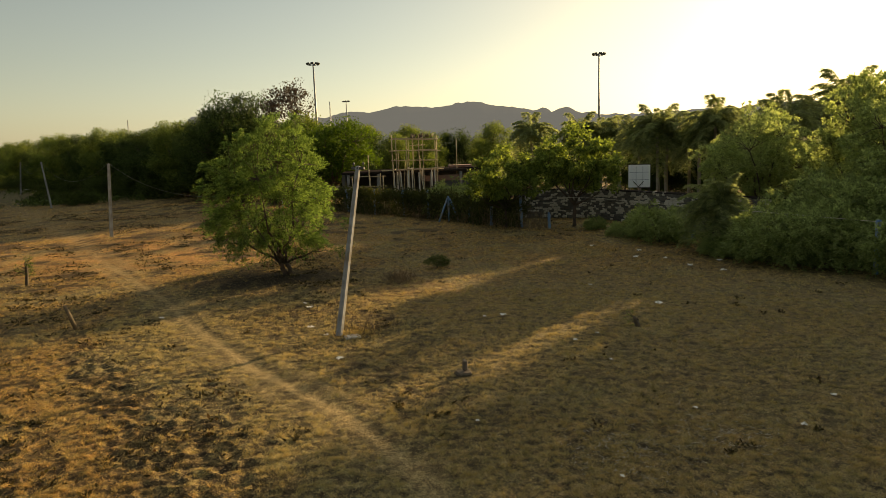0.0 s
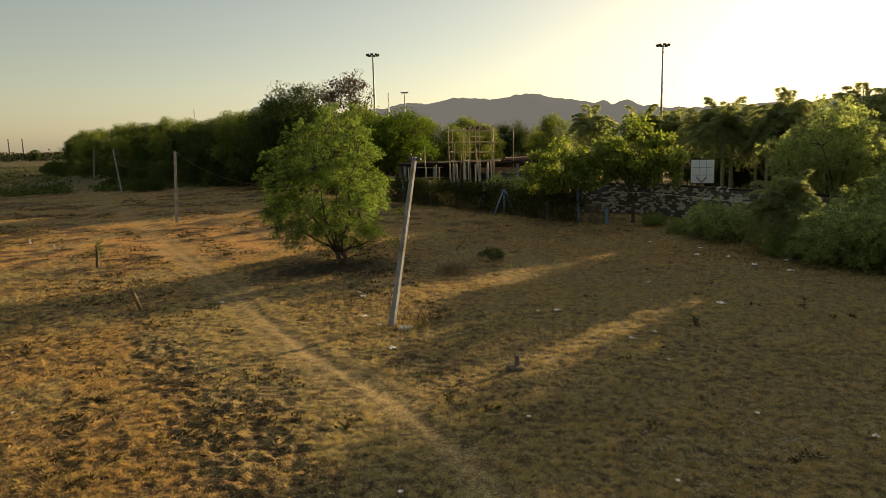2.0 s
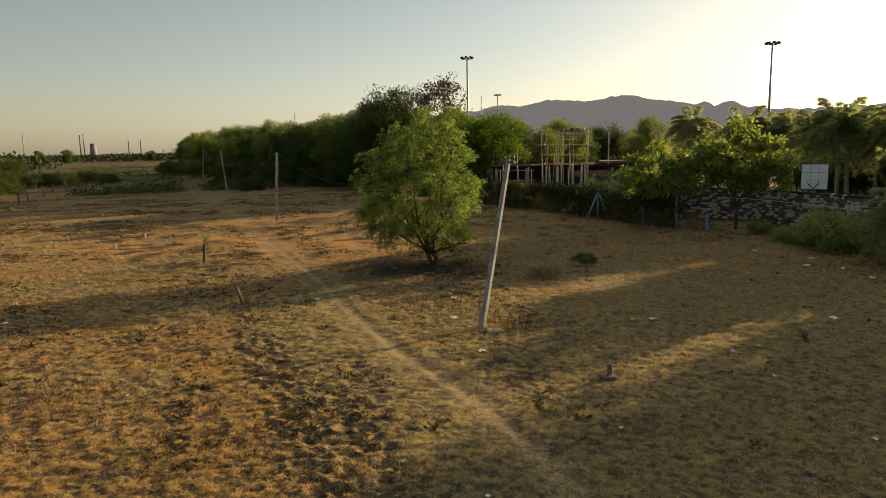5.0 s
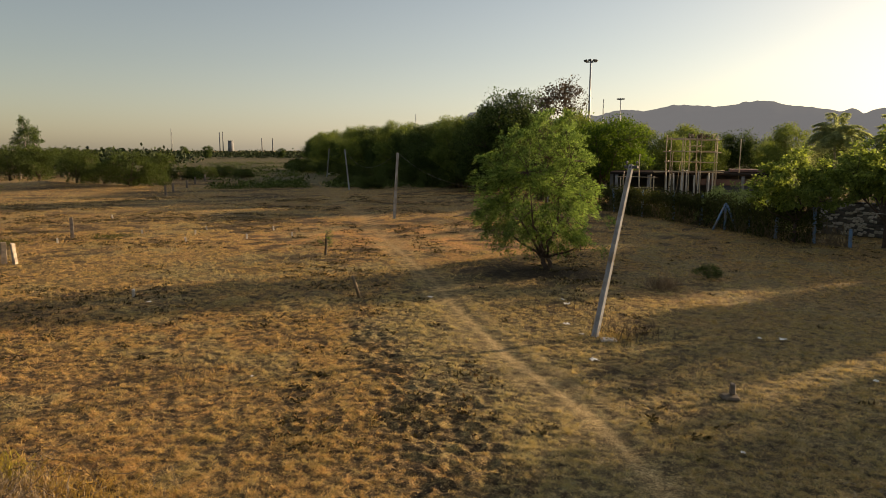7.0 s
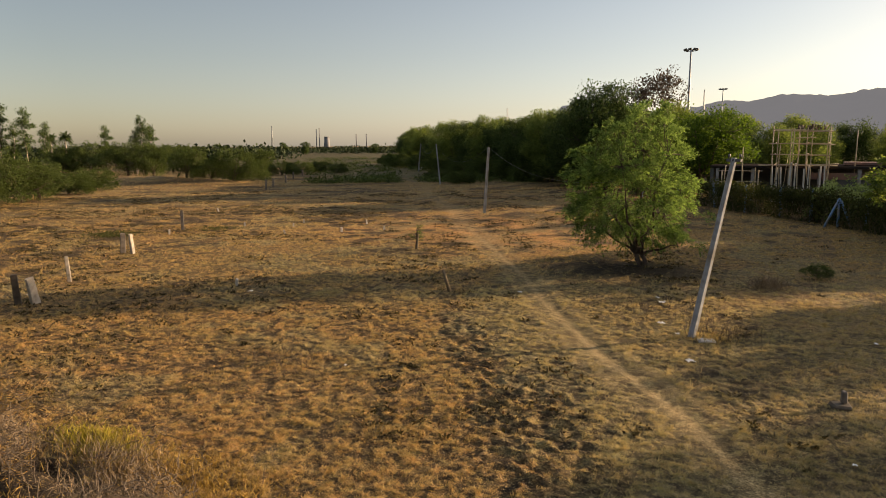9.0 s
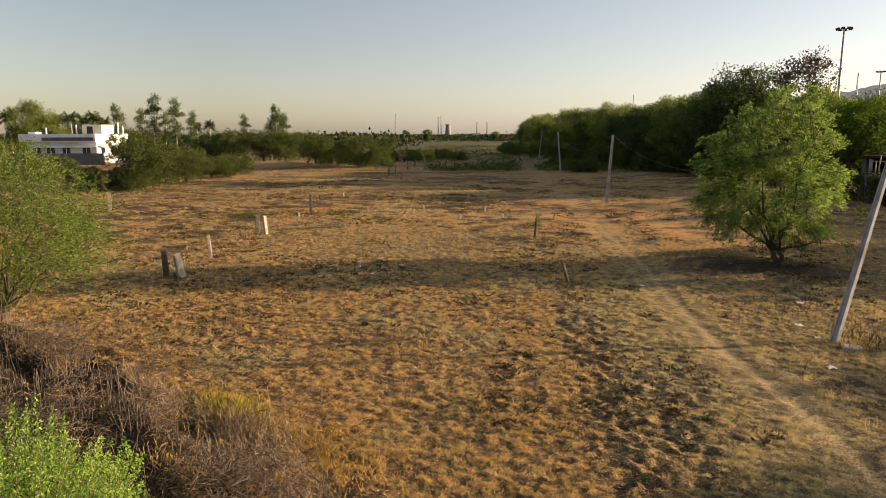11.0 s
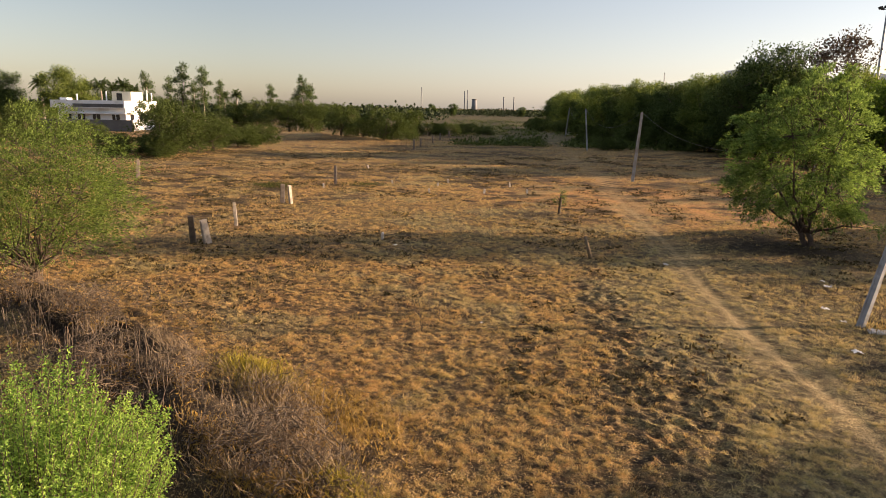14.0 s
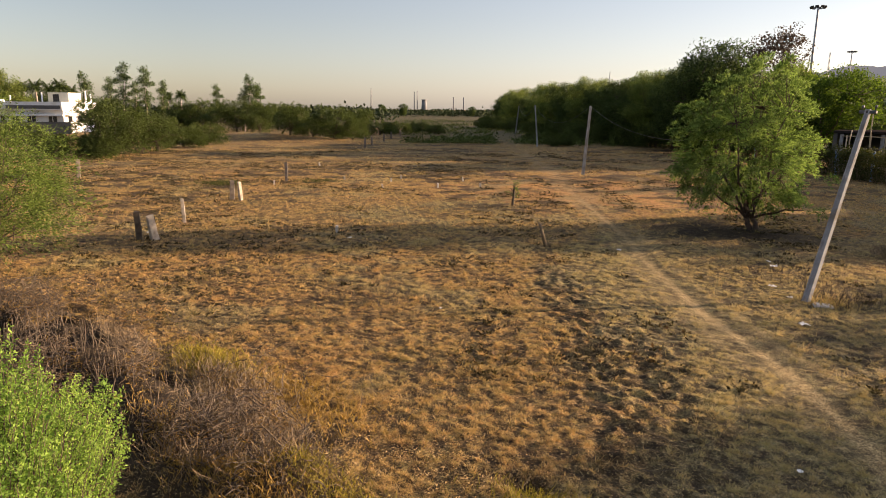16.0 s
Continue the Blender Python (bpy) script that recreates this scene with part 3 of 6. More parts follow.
def build_grass():
    """Short dry blades in tufts, thinner with distance and on the track."""
    rng = np.random.RandomState(5)
    verts = []
    for lo, hi, tufts, per, high, wide in ((5.5, 13, 17000, 21, 0.08, 0.008), (13, 24, 28000, 14, 0.09, 0.012), (24, 52, 32000, 10, 0.11, 0.022), (52, 110, 28000, 6, 0.12, 0.05)):
        r = np.sqrt(rng.uniform(lo ** 2, hi ** 2, tufts * 5))
        a = radians(-40) + rng.uniform(0, 1, tufts * 5) * radians(125)
        x, y = -r * np.sin(a), r * np.cos(a)
        keep = (line_far(x, y, TRACK) > 0.2 + 0.45 * rng.rand(len(x))) & (tufts_at(x, y) + 0.5 * (rng.rand(len(x)) - 0.5) > 0.5)
        keep &= ~((np.hypot((x + 17) / 9, (y - 38) / 8) < 1) & (rng.rand(len(x)) < 0.75))
        keep &= ~((np.hypot((x + 6.6) / 3.2, (y - 27.6) / 1.9) < 1) & (rng.rand(len(x)) < 0.94))
        keep &= clods_at(x, y) < 0.25 + 1.0 * rng.rand(len(x))
        keep &= line_far(x, y, HEAP) > 0.7 + 0.6 * rng.rand(len(x))
        keep &= bald_at(x, y) < 0.25 + 0.5 * rng.rand(len(x))
        x, y = x[keep][:tufts], y[keep][:tufts]
        n = len(x)
        spread = rng.normal(0, 1, (n, per, 2)) * (0.019 + 0.0014 * lo) * rng.lognormal(0, 0.45, (n, 1, 1))
        bx, by = (x[:, None] + spread[..., 0]).ravel(), (y[:, None] + spread[..., 1]).ravel()
        h = (high * (0.5 + 0.8 * np.clip(tufts_at(x, y) - 0.45, 0, 1))[:, None] * rng.lognormal(-0.1, 0.4, (n, 1)) * rng.uniform(0.5, 1.2, (n, per))).ravel()
        lean = rng.normal(0, 0.75, (len(bx), 2)) * h[:, None]
        base = np.stack([bx, by, ground_z(bx, by) - 0.01], 1)
        turn = rng.uniform(0, PI2, len(bx))
        off = np.stack([np.cos(turn), np.sin(turn), 0 * turn], 1) * (wide * rng.uniform(0.6, 1.3, len(bx)))[:, None]
        tip = base + np.concatenate([lean, h[:, None]], 1)
        verts.append(np.stack([base - off / 2, base + off / 2, tip], 1).reshape(-1, 3))
    v = np.concatenate(verts)
    me = mesh_of("grass", v, np.arange(len(v)).reshape(-1, 3), M_BLADE)
    me.attributes.new("green", 'FLOAT', 'POINT').data.foreach_set("value", green_at(v[:, 0], v[:, 1]).astype(np.float32))
    tagged(new("grass", me), "short dry golden-brown grass tufts on the field", "grass", kind="stuff")


build_grass()


# ---- trees and bushes ----
def crown_points(lobes, n, rng, shell=0.42):
    """Points in a union of ellipsoids, denser towards their outside."""
    vol = np.array([l[3] * l[4] * l[5] for l in lobes])
    pick = rng.choice(len(lobes), n, p=vol / vol.sum())
    d = rng.normal(0, 1, (n, 3))
    d /= np.linalg.norm(d, axis=1, keepdims=True)
    r = rng.uniform(0.05, 1, n) ** shell
    lob = np.array(lobes)
    return lob[pick, :3] + d * r[:, None] * lob[pick, 3:]


def plant_meshes(name, lobes, rng, clumps, leaves, clump_r, leaf_len, leaf_wid, leaf_mat, bark_mat, trunk_r, fork, stems=1, limbs=6,
                 droop=0.2, lean=(0.0, 0.0), twigs=60, outward=0.8, trunk_bow=0.1, spray=0.0):
    """Trunk and limbs as one mesh, the crown as another; base at the origin."""
    pts = crown_points(lobes, clumps, rng)
    pts[:, 2] = np.maximum(pts[:, 2], 0.12)
    centre = np.average([l[:3] for l in lobes], axis=0, weights=[l[3] * l[4] * l[5] for l in lobes])
    high = pts[pts[:, 2] > min(1.6 * fork, np.percentile(pts[:, 2], 60))]
    mains = [high[rng.randint(len(high))]]
    while len(mains) < limbs * max(1, stems):
        far = np.min([np.linalg.norm(high - m, axis=1) for m in mains], axis=0)
        mains.append(high[np.argmax(far * rng.uniform(0.6, 1, len(high)))])
    lines, radii = [], []
    k = 6
    forks = []
    for s in range(stems):
        a = rng.uniform(0, PI2)
        foot = np.array([math.cos(a), math.sin(a), 0]) * (trunk_r * 1.2 * (stems > 1)) - (0, 0, 0.15)
        f = np.array([lean[0], lean[1], fork]) + (np.array([math.cos(a), math.sin(a), 0]) * fork * 0.25 if stems > 1 else 0) * 1.0
        lines.append(bent(foot, f, k, 0, trunk_r * trunk_bow * 2, rng))
        rr = np.linspace(trunk_r, trunk_r * 0.72, k)
        rr[0] *= 1.35
        radii.append(rr)
        forks.append(f)
    ends = []
    for i, m in enumerate(mains):
        f = forks[i % stems]
        end = f + (m - f) * 0.82
        ln = bent(f, end, k, 0.10 * np.linalg.norm(end - f) * rng.uniform(-0.3, 1), 0.04 * np.linalg.norm(end - f), rng)
        lines.append(ln)
        radii.append(np.linspace(trunk_r * 0.55, trunk_r * 0.12, k))
        ends.append(ln)
    allp = np.concatenate([l[2:] for l in ends])
    for p in pts[rng.permutation(clumps)[:twigs]]:
        q = allp[np.argmin(np.linalg.norm(allp - p, axis=1) + rng.uniform(0, 0.2, len(allp)))]
        lines.append(bent(q, p, k, 0.05, 0.02 * np.linalg.norm(p - q), rng))
        radii.append(np.linspace(trunk_r * 0.13, trunk_r * 0.05, k))
    tv, tf = tube_arrays(np.array(lines), np.array(radii), 6)
    trunk = mesh_of(name + "_trunk", tv, tf, bark_mat, True)
    size = rng.uniform(0.6, 1.3, clumps)
    c = np.repeat(pts, leaves, axis=0)
    g = rng.normal(0, 1, (len(c), 3))
    g *= (rng.uniform(0, 1, len(c)) ** 0.5 / np.linalg.norm(g, axis=1) * 1.75)[:, None]
    g *= (clump_r * np.repeat(size, leaves))[:, None] * np.array([1, 1, 0.75])
    out = (c - centre)
    out /= np.linalg.norm(out, axis=1, keepdims=True) + 1e-6
    way = rng.normal(0, 1, c.shape) + out * outward - np.array([0, 0, droop])
    if spray:                                   # leaves sit along thin arching shoots
        per, n = 22, len(c)
        shoot = rng.normal(0, 0.8, out[::per].shape) + out[::per] * 1.1 + np.array([0, 0, 0.35])
        shoot /= np.linalg.norm(shoot, axis=1, keepdims=True)
        shoot = np.repeat(shoot, per, axis=0)[:n]
        start = np.repeat(g[::per], per, axis=0)[:n] * 0.9
        u = rng.uniform(0, 1, (n, 1))
        g = start + shoot * spray * u + np.array([0, 0, -0.45 * spray]) * u ** 2 + rng.normal(0, 0.12 * spray, (n, 3)) * (1.1 - 0.7 * u)
        way = way * 0.7 + shoot
    base = c + g
    lv, lf = leaf_arrays(base, way, leaf_len * rng.uniform(0.6, 1.25, len(base)), leaf_wid * rng.uniform(0.7, 1.2, len(base)), rng)
    keep = lv.reshape(-1, 4, 3)[:, :, 2].min(1) > 0.0
    lv = lv.reshape(-1, 4, 3)[keep].reshape(-1, 3)
    crown = mesh_of(name + "_crown", lv, np.arange(len(lv)).reshape(-1, 4), leaf_mat)
    return trunk, crown


def plant(name, at, az, label, category, meshes, group="", scale=1.0, turn=0.0):
    """A tree or bush standing at a place, its local x to the right as seen from the roof."""
    x, y = at
    m = pose(x, y, gz(x, y), 0, 0, az + turn) @ Matrix.Scale(scale, 4)
    ob = thing(name, m, label, category, group)
    part_mesh("trunk" if category == "tree" else "branchwork", meshes[0], ob)
    part_mesh("crown", meshes[1], ob)
    return ob


def bearing(x, y):
    return math.degrees(math.atan2(-x, y))


R = np.random.RandomState

# the lone tree in the field
lone = plant_meshes("lone_tree", [(-0.7, 0, 3.1, 2.7, 2.5, 1.7), (-0.5, 0, 4.8, 2.1, 1.9, 1.5), (-0.1, 0, 6.1, 1.15, 1.1, 0.95), (-2.5, 0, 2.3, 1.25, 1.3, 0.85), (1.2, 0, 2.3, 1.1, 1.2, 1.0),
                                  (-1.1, 0, 1.5, 1.9, 1.6, 0.6), (1.0, 0, 4.1, 1.15, 1.2, 1.2), (-2.4, 0, 4.2, 1.1, 1.1, 0.8), (1.1, 0, 1.3, 1.2, 1.0, 0.6), (-1.3, 0, 5.7, 0.8, 0.8, 0.6)], R(11), 370, 190, 0.15, 0.112, 0.037,
                    M_LEAF_FINE, M_BARK, 0.12, 0.5, stems=3, limbs=4, droop=0.2, lean=(-0.25, 0), twigs=330, spray=0.42)
plant("tree", (-6.12, 28.73), 12.4, "lone low-forking thorn tree with feathery green foliage in the field", "tree", lone)

# the leafy bush past the brush heap, and the bright one below the roof
bush = plant_meshes("bush", [(0.0, 0, 2.9, 2.7, 2.6, 1.75), (-1.7, 0, 2.6, 2.4, 2.4, 1.6), (1.5, 0.2, 2.0, 1.3, 1.6, 0.9)], R(12), 330, 210, 0.15, 0.08, 0.026,
                    M_LEAF_BUSH, M_BARK, 0.07, 0.35, stems=9, limbs=4, droop=0.0, twigs=420, spray=0.7)
plant("bush", (-20.6, 6.0), 73.7, "airy yellow-green thorn bush with many thin stems", "bush", bush, scale=1.02)


def shoots(name, rng, n, radius, height):
    """A dense bush of upright shoots with small paired leaflets."""
    a, r = rng.uniform(0, PI2, n), radius * np.sqrt(rng.uniform(0, 1, n))
    top = np.stack([r * np.cos(a), r * np.sin(a), height * (1 - 0.22 * (r / radius) ** 2) * rng.uniform(0.55, 1.03, n)], 1)
    top[:, 2] *= 0.78 + 0.36 * vnoise(top[:, 0] / 0.55 + 20, top[:, 1] / 0.55 + 20, 36) + 0.14 * (rng.rand(n) > 0.93)
    low = np.stack([top[:, 0] * 0.8, top[:, 1] * 0.8, top[:, 2] - rng.uniform(0.5, 0.9, n)], 1)
    k = 5
    s = np.linspace(0, 1, k)[None, :, None]
    lines = low[:, None] * (1 - s) + top[:, None] * s + rng.normal(0, 0.02, (n, k, 3))
    tv, tf = tube_arrays(lines, np.repeat(np.linspace(0.006, 0.002, k)[None], n, 0), 3)
    m = 12
    foot = rng.normal(0, 0.12, (m, 3)) * (1, 1, 0)
    st = np.array([bent(f, top[rng.randint(n)] * (0.8, 0.8, 0.75), k, 0, 0.03, rng) for f in foot])
    sv, sf = tube_arrays(st, np.repeat(np.linspace(0.03, 0.012, k)[None], m, 0), 5)
    verts = np.concatenate([tv, sv])
    stems = mesh_of(name + "_stems", verts, [tf[0], sf[0] + len(tv)], M_BARK)
    per = 84
    u = rng.uniform(0, 1, (n, per))
    p = low[:, None] + (top - low)[:, None] * u[..., None]
    d = rng.normal(0, 1, (n, per, 3)) + np.array([0, 0, 0.5])
    d /= np.linalg.norm(d, axis=2, keepdims=True)
    p = p + d * (0.11 * (1.15 - u) * rng.uniform(0, 1, (n, per)))[..., None]
    lv, lf = leaf_arrays(p.reshape(-1, 3), d.reshape(-1, 3), 0.04 * rng.uniform(0.6, 1.2, n * per), 0.017 * rng.uniform(0.7, 1.3, n * per), rng)
    return stems, mesh_of(name + "_crown", lv, lf, M_LEAF_BRIGHT)


plant("bush", (-7.35, 1.75), 76, "dense bright green bush of upright feathery shoots", "bush", shoots("bright_bush", R(13), 900, 1.55, 2.42))

# woods along the far side of the field
woods = [plant_meshes("wood_a", [(0, 0, 6.3, 3.4, 3.3, 2.9), (1.9, 0, 4.2, 2.6, 2.5, 2.4), (-2.0, 0, 4.0, 2.5, 2.4, 2.4), (0.3, 0, 2.2, 2.2, 2.2, 1.9)], R(21), 130, 200, 0.78, 0.24, 0.13,
                      M_LEAF_DARK, M_BARK, 0.2, 1.2, limbs=6, twigs=30),
         plant_meshes("wood_b", [(0, 0, 6.4, 3.1, 3.1, 3.0), (-2.0, 0, 4.0, 2.5, 2.4, 2.3), (2.1, 0, 4.6, 2.3, 2.2, 2.4), (0, 0, 2.2, 2.4, 2.3, 1.8)], R(22), 130, 200, 0.78, 0.24, 0.13,
                      M_LEAF_MID, M_BARK, 0.2, 1.2, limbs=6, twigs=30),
         plant_meshes("wood_c", [(0, 0, 5.6, 4.0, 3.8, 2.6), (1.6, 0, 3.4, 2.7, 2.6, 2.2), (-1.9, 0, 3.0, 2.7, 2.6, 2.2)], R(23), 130, 200, 0.78, 0.24, 0.13,
                      M_LEAF_DARK, M_BARK, 0.22, 1.6, limbs=6, twigs=30)]
rw = R(31)
# the last rows are hidden behind the front, added to close the wood's shade
for i, (x, y, h) in enumerate([(-150, 238, 10.2), (-139, 222, 10.6), (-128, 207, 10.6), (-118, 193, 10.4), (-108, 179, 10.2), (-99, 166, 10.4), (-90, 153, 10.0),
                               (-81, 142, 10.2), (-73, 132, 10.4), (-66, 124, 10.6), (-59, 117, 10.8), (-53, 111, 10.6), (-47, 106, 10.4), (-42, 103, 10.2),
                               (-37, 100, 10.0), (-32, 97, 10.4), (-27, 92, 12.4), (-22, 90, 12.6),
                               (-88, 165, 10.6), (-70, 140, 10.6), (-55, 124, 11), (-43, 113, 10.6), (-33, 107, 11), (-14, 77, 10.2), (-19, 92, 10), (-9, 80, 9.2), (-4, 84, 8.0), (-11, 86, 10.0), (-28, 84, 9.6), (-33, 90, 9.4), (-1, 90, 8.0), (-40, 96, 9.2), (-24.5, 98, 10.2), (-29.5, 102, 10.2), (-35, 105, 10.2), (-40, 109, 10), (-45, 112, 10.2), (-50, 117, 10.2), (-56, 122, 10.2), (-63, 130, 10.2), (-16, 70, 6.4), (-20, 76, 6.8)]):
    mesh_pair = woods[2 if i % 5 == 2 else (0 if i % 3 == 1 else 1)]
    plant("tree", (x, y), bearing(x, y), "dense dark green tree in the wood bordering the field", "tree", mesh_pair, "trees of the wood",
          scale=h / 9.6 * rw.uniform(0.9, 1.08), turn=rw.uniform(0, 360))
big = plant_meshes("big_tree", [(0, 0, 8.6, 4.6, 4.4, 4.0), (-1.9, 0, 6.5, 4.0, 4, 3.6), (2.6, 0, 6.0, 3.8, 3.6, 3.4)], R(24), 300, 110, 0.8, 0.28, 0.15,
                   M_LEAF_DARK, M_BARK, 0.35, 3.0, limbs=8, twigs=40)
plant("tree", (-22.5, 80), 15.7, "tall dark round-crowned tree behind the field", "tree", big, scale=0.98)
rust = plant_meshes("rusty_tree", [(0, 0, 11.3, 3.4, 3.2, 2.3), (0.8, 0, 13.0, 1.9, 1.9, 1.6), (-2.6, 0, 10.6, 2.3, 2.2, 1.6), (-4.4, 0, 9.9, 1.6, 1.6, 1.1)], R(25), 170, 20, 0.5, 0.30, 0.17,
                    M_LEAF_RUST, M_BARK, 0.26, 5.0, limbs=9, twigs=170)
plant("tree", (-17.6, 86), 11.6, "tall sparse tree with rusty brown leaves and bare twigs", "tree", rust)
green = plant_meshes("green_tree", [(0, 0, 5.6, 4.2, 4.0, 3.0), (2.0, 0, 4.2, 2.6, 2.6, 2.6), (-2, 0, 4.5, 3, 3, 2.6)], R(26), 260, 110, 0.55, 0.22, 0.12,
                     M_LEAF_FRESH, M_BARK, 0.25, 1.8, limbs=8, twigs=60)
plant("tree", (-9.6, 69), 7.9, "full fresh green tree behind the fence", "tree", green, scale=1.02)

# behind the yard
for i, (x, y, s, k) in enumerate([(-10, 112, 0.98, 1), (-3, 115, 0.97, 1), (4, 112, 0.98, 2), (11, 110, 0.95, 1), (17, 106, 0.95, 0), (24, 104, 0.92, 1), (-6, 104, 0.62, 0),
                                  (8, 100, 0.66, 1), (15, 92, 0.66, 1), (31, 98, 0.9, 2), (38, 92, 0.9, 1), (45, 86, 0.9, 1), (52, 80, 0.92, 0), (1, 98, 0.6, 1), (16, 70, 0.6, 0), (20.5, 68.5, 0.6, 2), (25, 66.5, 0.6, 0), (29, 64.5, 0.6, 2), (33.5, 62, 0.6, 0), (37.5, 59.5, 0.62, 2), (41.5, 57, 0.62, 0), (11, 74, 0.55, 0), (19.6, 60, 0.5, 2), (22.2, 60.5, 0.52, 0), (24.4, 58.6, 0.5, 2), (26.6, 57.2, 0.52, 0), (29.0, 55, 0.5, 2)]):
    plant("tree", (x, y), bearing(x, y), "green tree behind the building yard", "tree", woods[k], "trees behind the yard", scale=s, turn=rw.uniform(0, 360))

# the yellow-green trees at the fence
broad = plant_meshes("broad_tree", [(0, 0, 4.2, 2.4, 2.2, 1.8), (1.6, 0, 3.6, 1.8, 1.7, 1.5), (-1.5, 0, 3.4, 1.7, 1.7, 1.2)], R(27), 130, 95, 0.27, 0.24, 0.12,
                     M_LEAF_YELLOW, M_BARK, 0.11, 1.3, stems=2, limbs=5, twigs=90, droop=0.35)
plant("tree", (9.3, 42.0), -12.5, "broad-leaved yellow-green tree by the blue fence", "tree", broad, "trees by the fence", scale=1.04)
plant("tree", (5.0, 42.5), -6.7, "smaller yellow-green tree in front of the fence", "tree", broad, "trees by the fence", scale=0.86, turn=160)

# shrubs and trees along the right side of the field
shrub = plant_meshes("shrub", [(0, 0, 1.2, 1.9, 1.7, 1.1), (-1.1, 0, 0.8, 1.3, 1.3, 0.8), (1.2, 0, 0.9, 1.3, 1.3, 0.9)], R(28), 220, 88, 0.18, 0.14, 0.05,
                     M_LEAF_SHRUB, M_BARK, 0.04, 0.25, stems=5, limbs=4, twigs=110, spray=0.45)
# those farthest right stand out of view and close gaps in the shade
for x, y, s in ((10.2, 40.0, 0.36), (12.5, 36.4, 0.75), (12.1, 34.2, 0.86), (13.0, 29.0, 0.42), (14.0, 28.6, 0.55), (10.9, 36.6, 0.4), (15.0, 28.2, 0.95), (15.9, 25.7, 1.0), (17.4, 23.9, 1.0), (15.6, 30.5, 1.1),
                (17.5, 27.0, 1.3), (18.9, 28.8, 1.7), (21.2, 26.0, 1.7), (23.4, 23.2, 1.7), (20.6, 23.6, 1.5), (14.6, 26.6, 1.0), (19.4, 22.8, 1.2), (21.0, 19.0, 1.2)):
    plant("shrub", (x, y), bearing(x, y), "dark green thorny shrub at the edge of the field", "shrub", shrub, "shrubs along the field edge", scale=s, turn=rw.uniform(0, 360))
side = plant_meshes("side_tree", [(0, 0, 4.6, 3.0, 2.9, 2.2), (1.6, 0, 3.4, 2.2, 2.2, 1.8), (-1.7, 0, 3.6, 2.2, 2.2, 1.9), (0, 0, 2.4, 2.2, 2.2, 1.4)], R(29), 210, 190, 0.40, 0.15, 0.062,
                    M_LEAF_SIDE, M_BARK, 0.14, 1.0, stems=2, limbs=6, twigs=100, spray=0.35)
# trees past the right edge are unseen, set there to block the sun
for x, y, s in ((19.35, 38.2, 1.0), (24.3, 27.9, 1.04), (23.0, 30.5, 1.06), (26.1, 35.1, 1.3), (26.2, 24.7, 1.04), (29.1, 22.0, 1.04), (32.0, 19.0, 1.05), (35.0, 16.5, 1.05), (37.5, 13.5, 1.05), (27.6, 32.4, 0.95),
                (28.5, 30.0, 0.95), (21.2, 41.7, 1.0), (32.5, 26.5, 0.95)):
    plant("tree", (x, y), bearing(x, y), "leafy green tree at the edge of the field", "tree", side, "trees along the field edge", scale=s, turn=rw.uniform(0, 360))


# added for its narrow shadow, which bounds the sun streak on the grass
tall = plant_meshes("tall_tree", [(0, 0, 2.9, 1.9, 1.9, 2.1), (0, 0, 5.4, 1.8, 1.8, 1.9), (0, 0, 7.0, 1.3, 1.3, 1.0)], R(30), 150, 190, 0.40, 0.15, 0.062,
                    M_LEAF_SIDE, M_BARK, 0.13, 1.2, stems=2, limbs=5, twigs=80, spray=0.35)
plant("tree", (22.9, 35.0), bearing(22.9, 35.0), "tall narrow leafy tree added to shape the shade on the field", "tree", tall)


for x, y, k in ((1.7, 52.6, 1.15), (3.4, 50.4, 0.95), (4.6, 48.6, 0.9)):
    plant("shrub", (x, y), bearing(x, y), "dark leafy shrub behind the wire fence", "shrub", shrub, "shrubs behind the fence", scale=k, turn=rw.uniform(0, 360))


def palm_meshes(name, rng, height, fronds, length, trunk_r, droop=1.0, leaf=M_PALM, bark=M_BARK_PALE):
    k = 9
    t = bent((0, 0, -0.2), (rng.normal(0, 0.15), rng.normal(0, 0.15), height), k, 0, 0.03, rng)
    rr = trunk_r * np.linspace(1.15, 0.7, k)
    tv, tf = tube_arrays(t[None], rr[None], 8)
    trunk = mesh_of(name + "_trunk", tv, tf, bark, True)
    top = t[-1]
    verts, lines = [], []
    for i in range(fronds):
        a, up = PI2 * i * 0.382 + rng.normal(0, 0.2), rng.uniform(-0.7, 1.9)
        h = np.array([math.cos(a), math.sin(a), 0])
        s = np.linspace(0, 1, 12)[:, None]
        own = length * rng.uniform(0.75, 1.15)
        ln = top + h * own * s * math.cos(up * 0.6) + np.array([0, 0, 1]) * own * (0.8 * up * s - droop * 0.7 * s ** 2)
        lines.append(ln)
        sidew = np.cross(h, (0, 0, 1))
        for sgn in (-1, 1):
            u = rng.uniform(0.08, 1, 115)
            p = np.stack([np.interp(u, s[:, 0], ln[:, c]) for c in range(3)], 1)
            d = sgn * sidew * 0.9 + h * 0.55 - np.array([0, 0, 0.45]) + rng.normal(0, 0.2, (115, 3))
            verts.append(leaf_arrays(p, d, length * 0.22 * (1.1 - 0.6 * np.abs(u - 0.45)), length * 0.0135, rng)[0])
    lv = np.concatenate(verts)
    rv, rf = tube_arrays(np.array(lines), np.repeat(np.linspace(0.03, 0.008, 12)[None], fronds, 0), 4)
    crown = mesh_of(name + "_crown", np.concatenate([lv, rv]), [np.arange(len(lv)).reshape(-1, 4), rf[0] + len(lv)], leaf)
    return trunk, crown


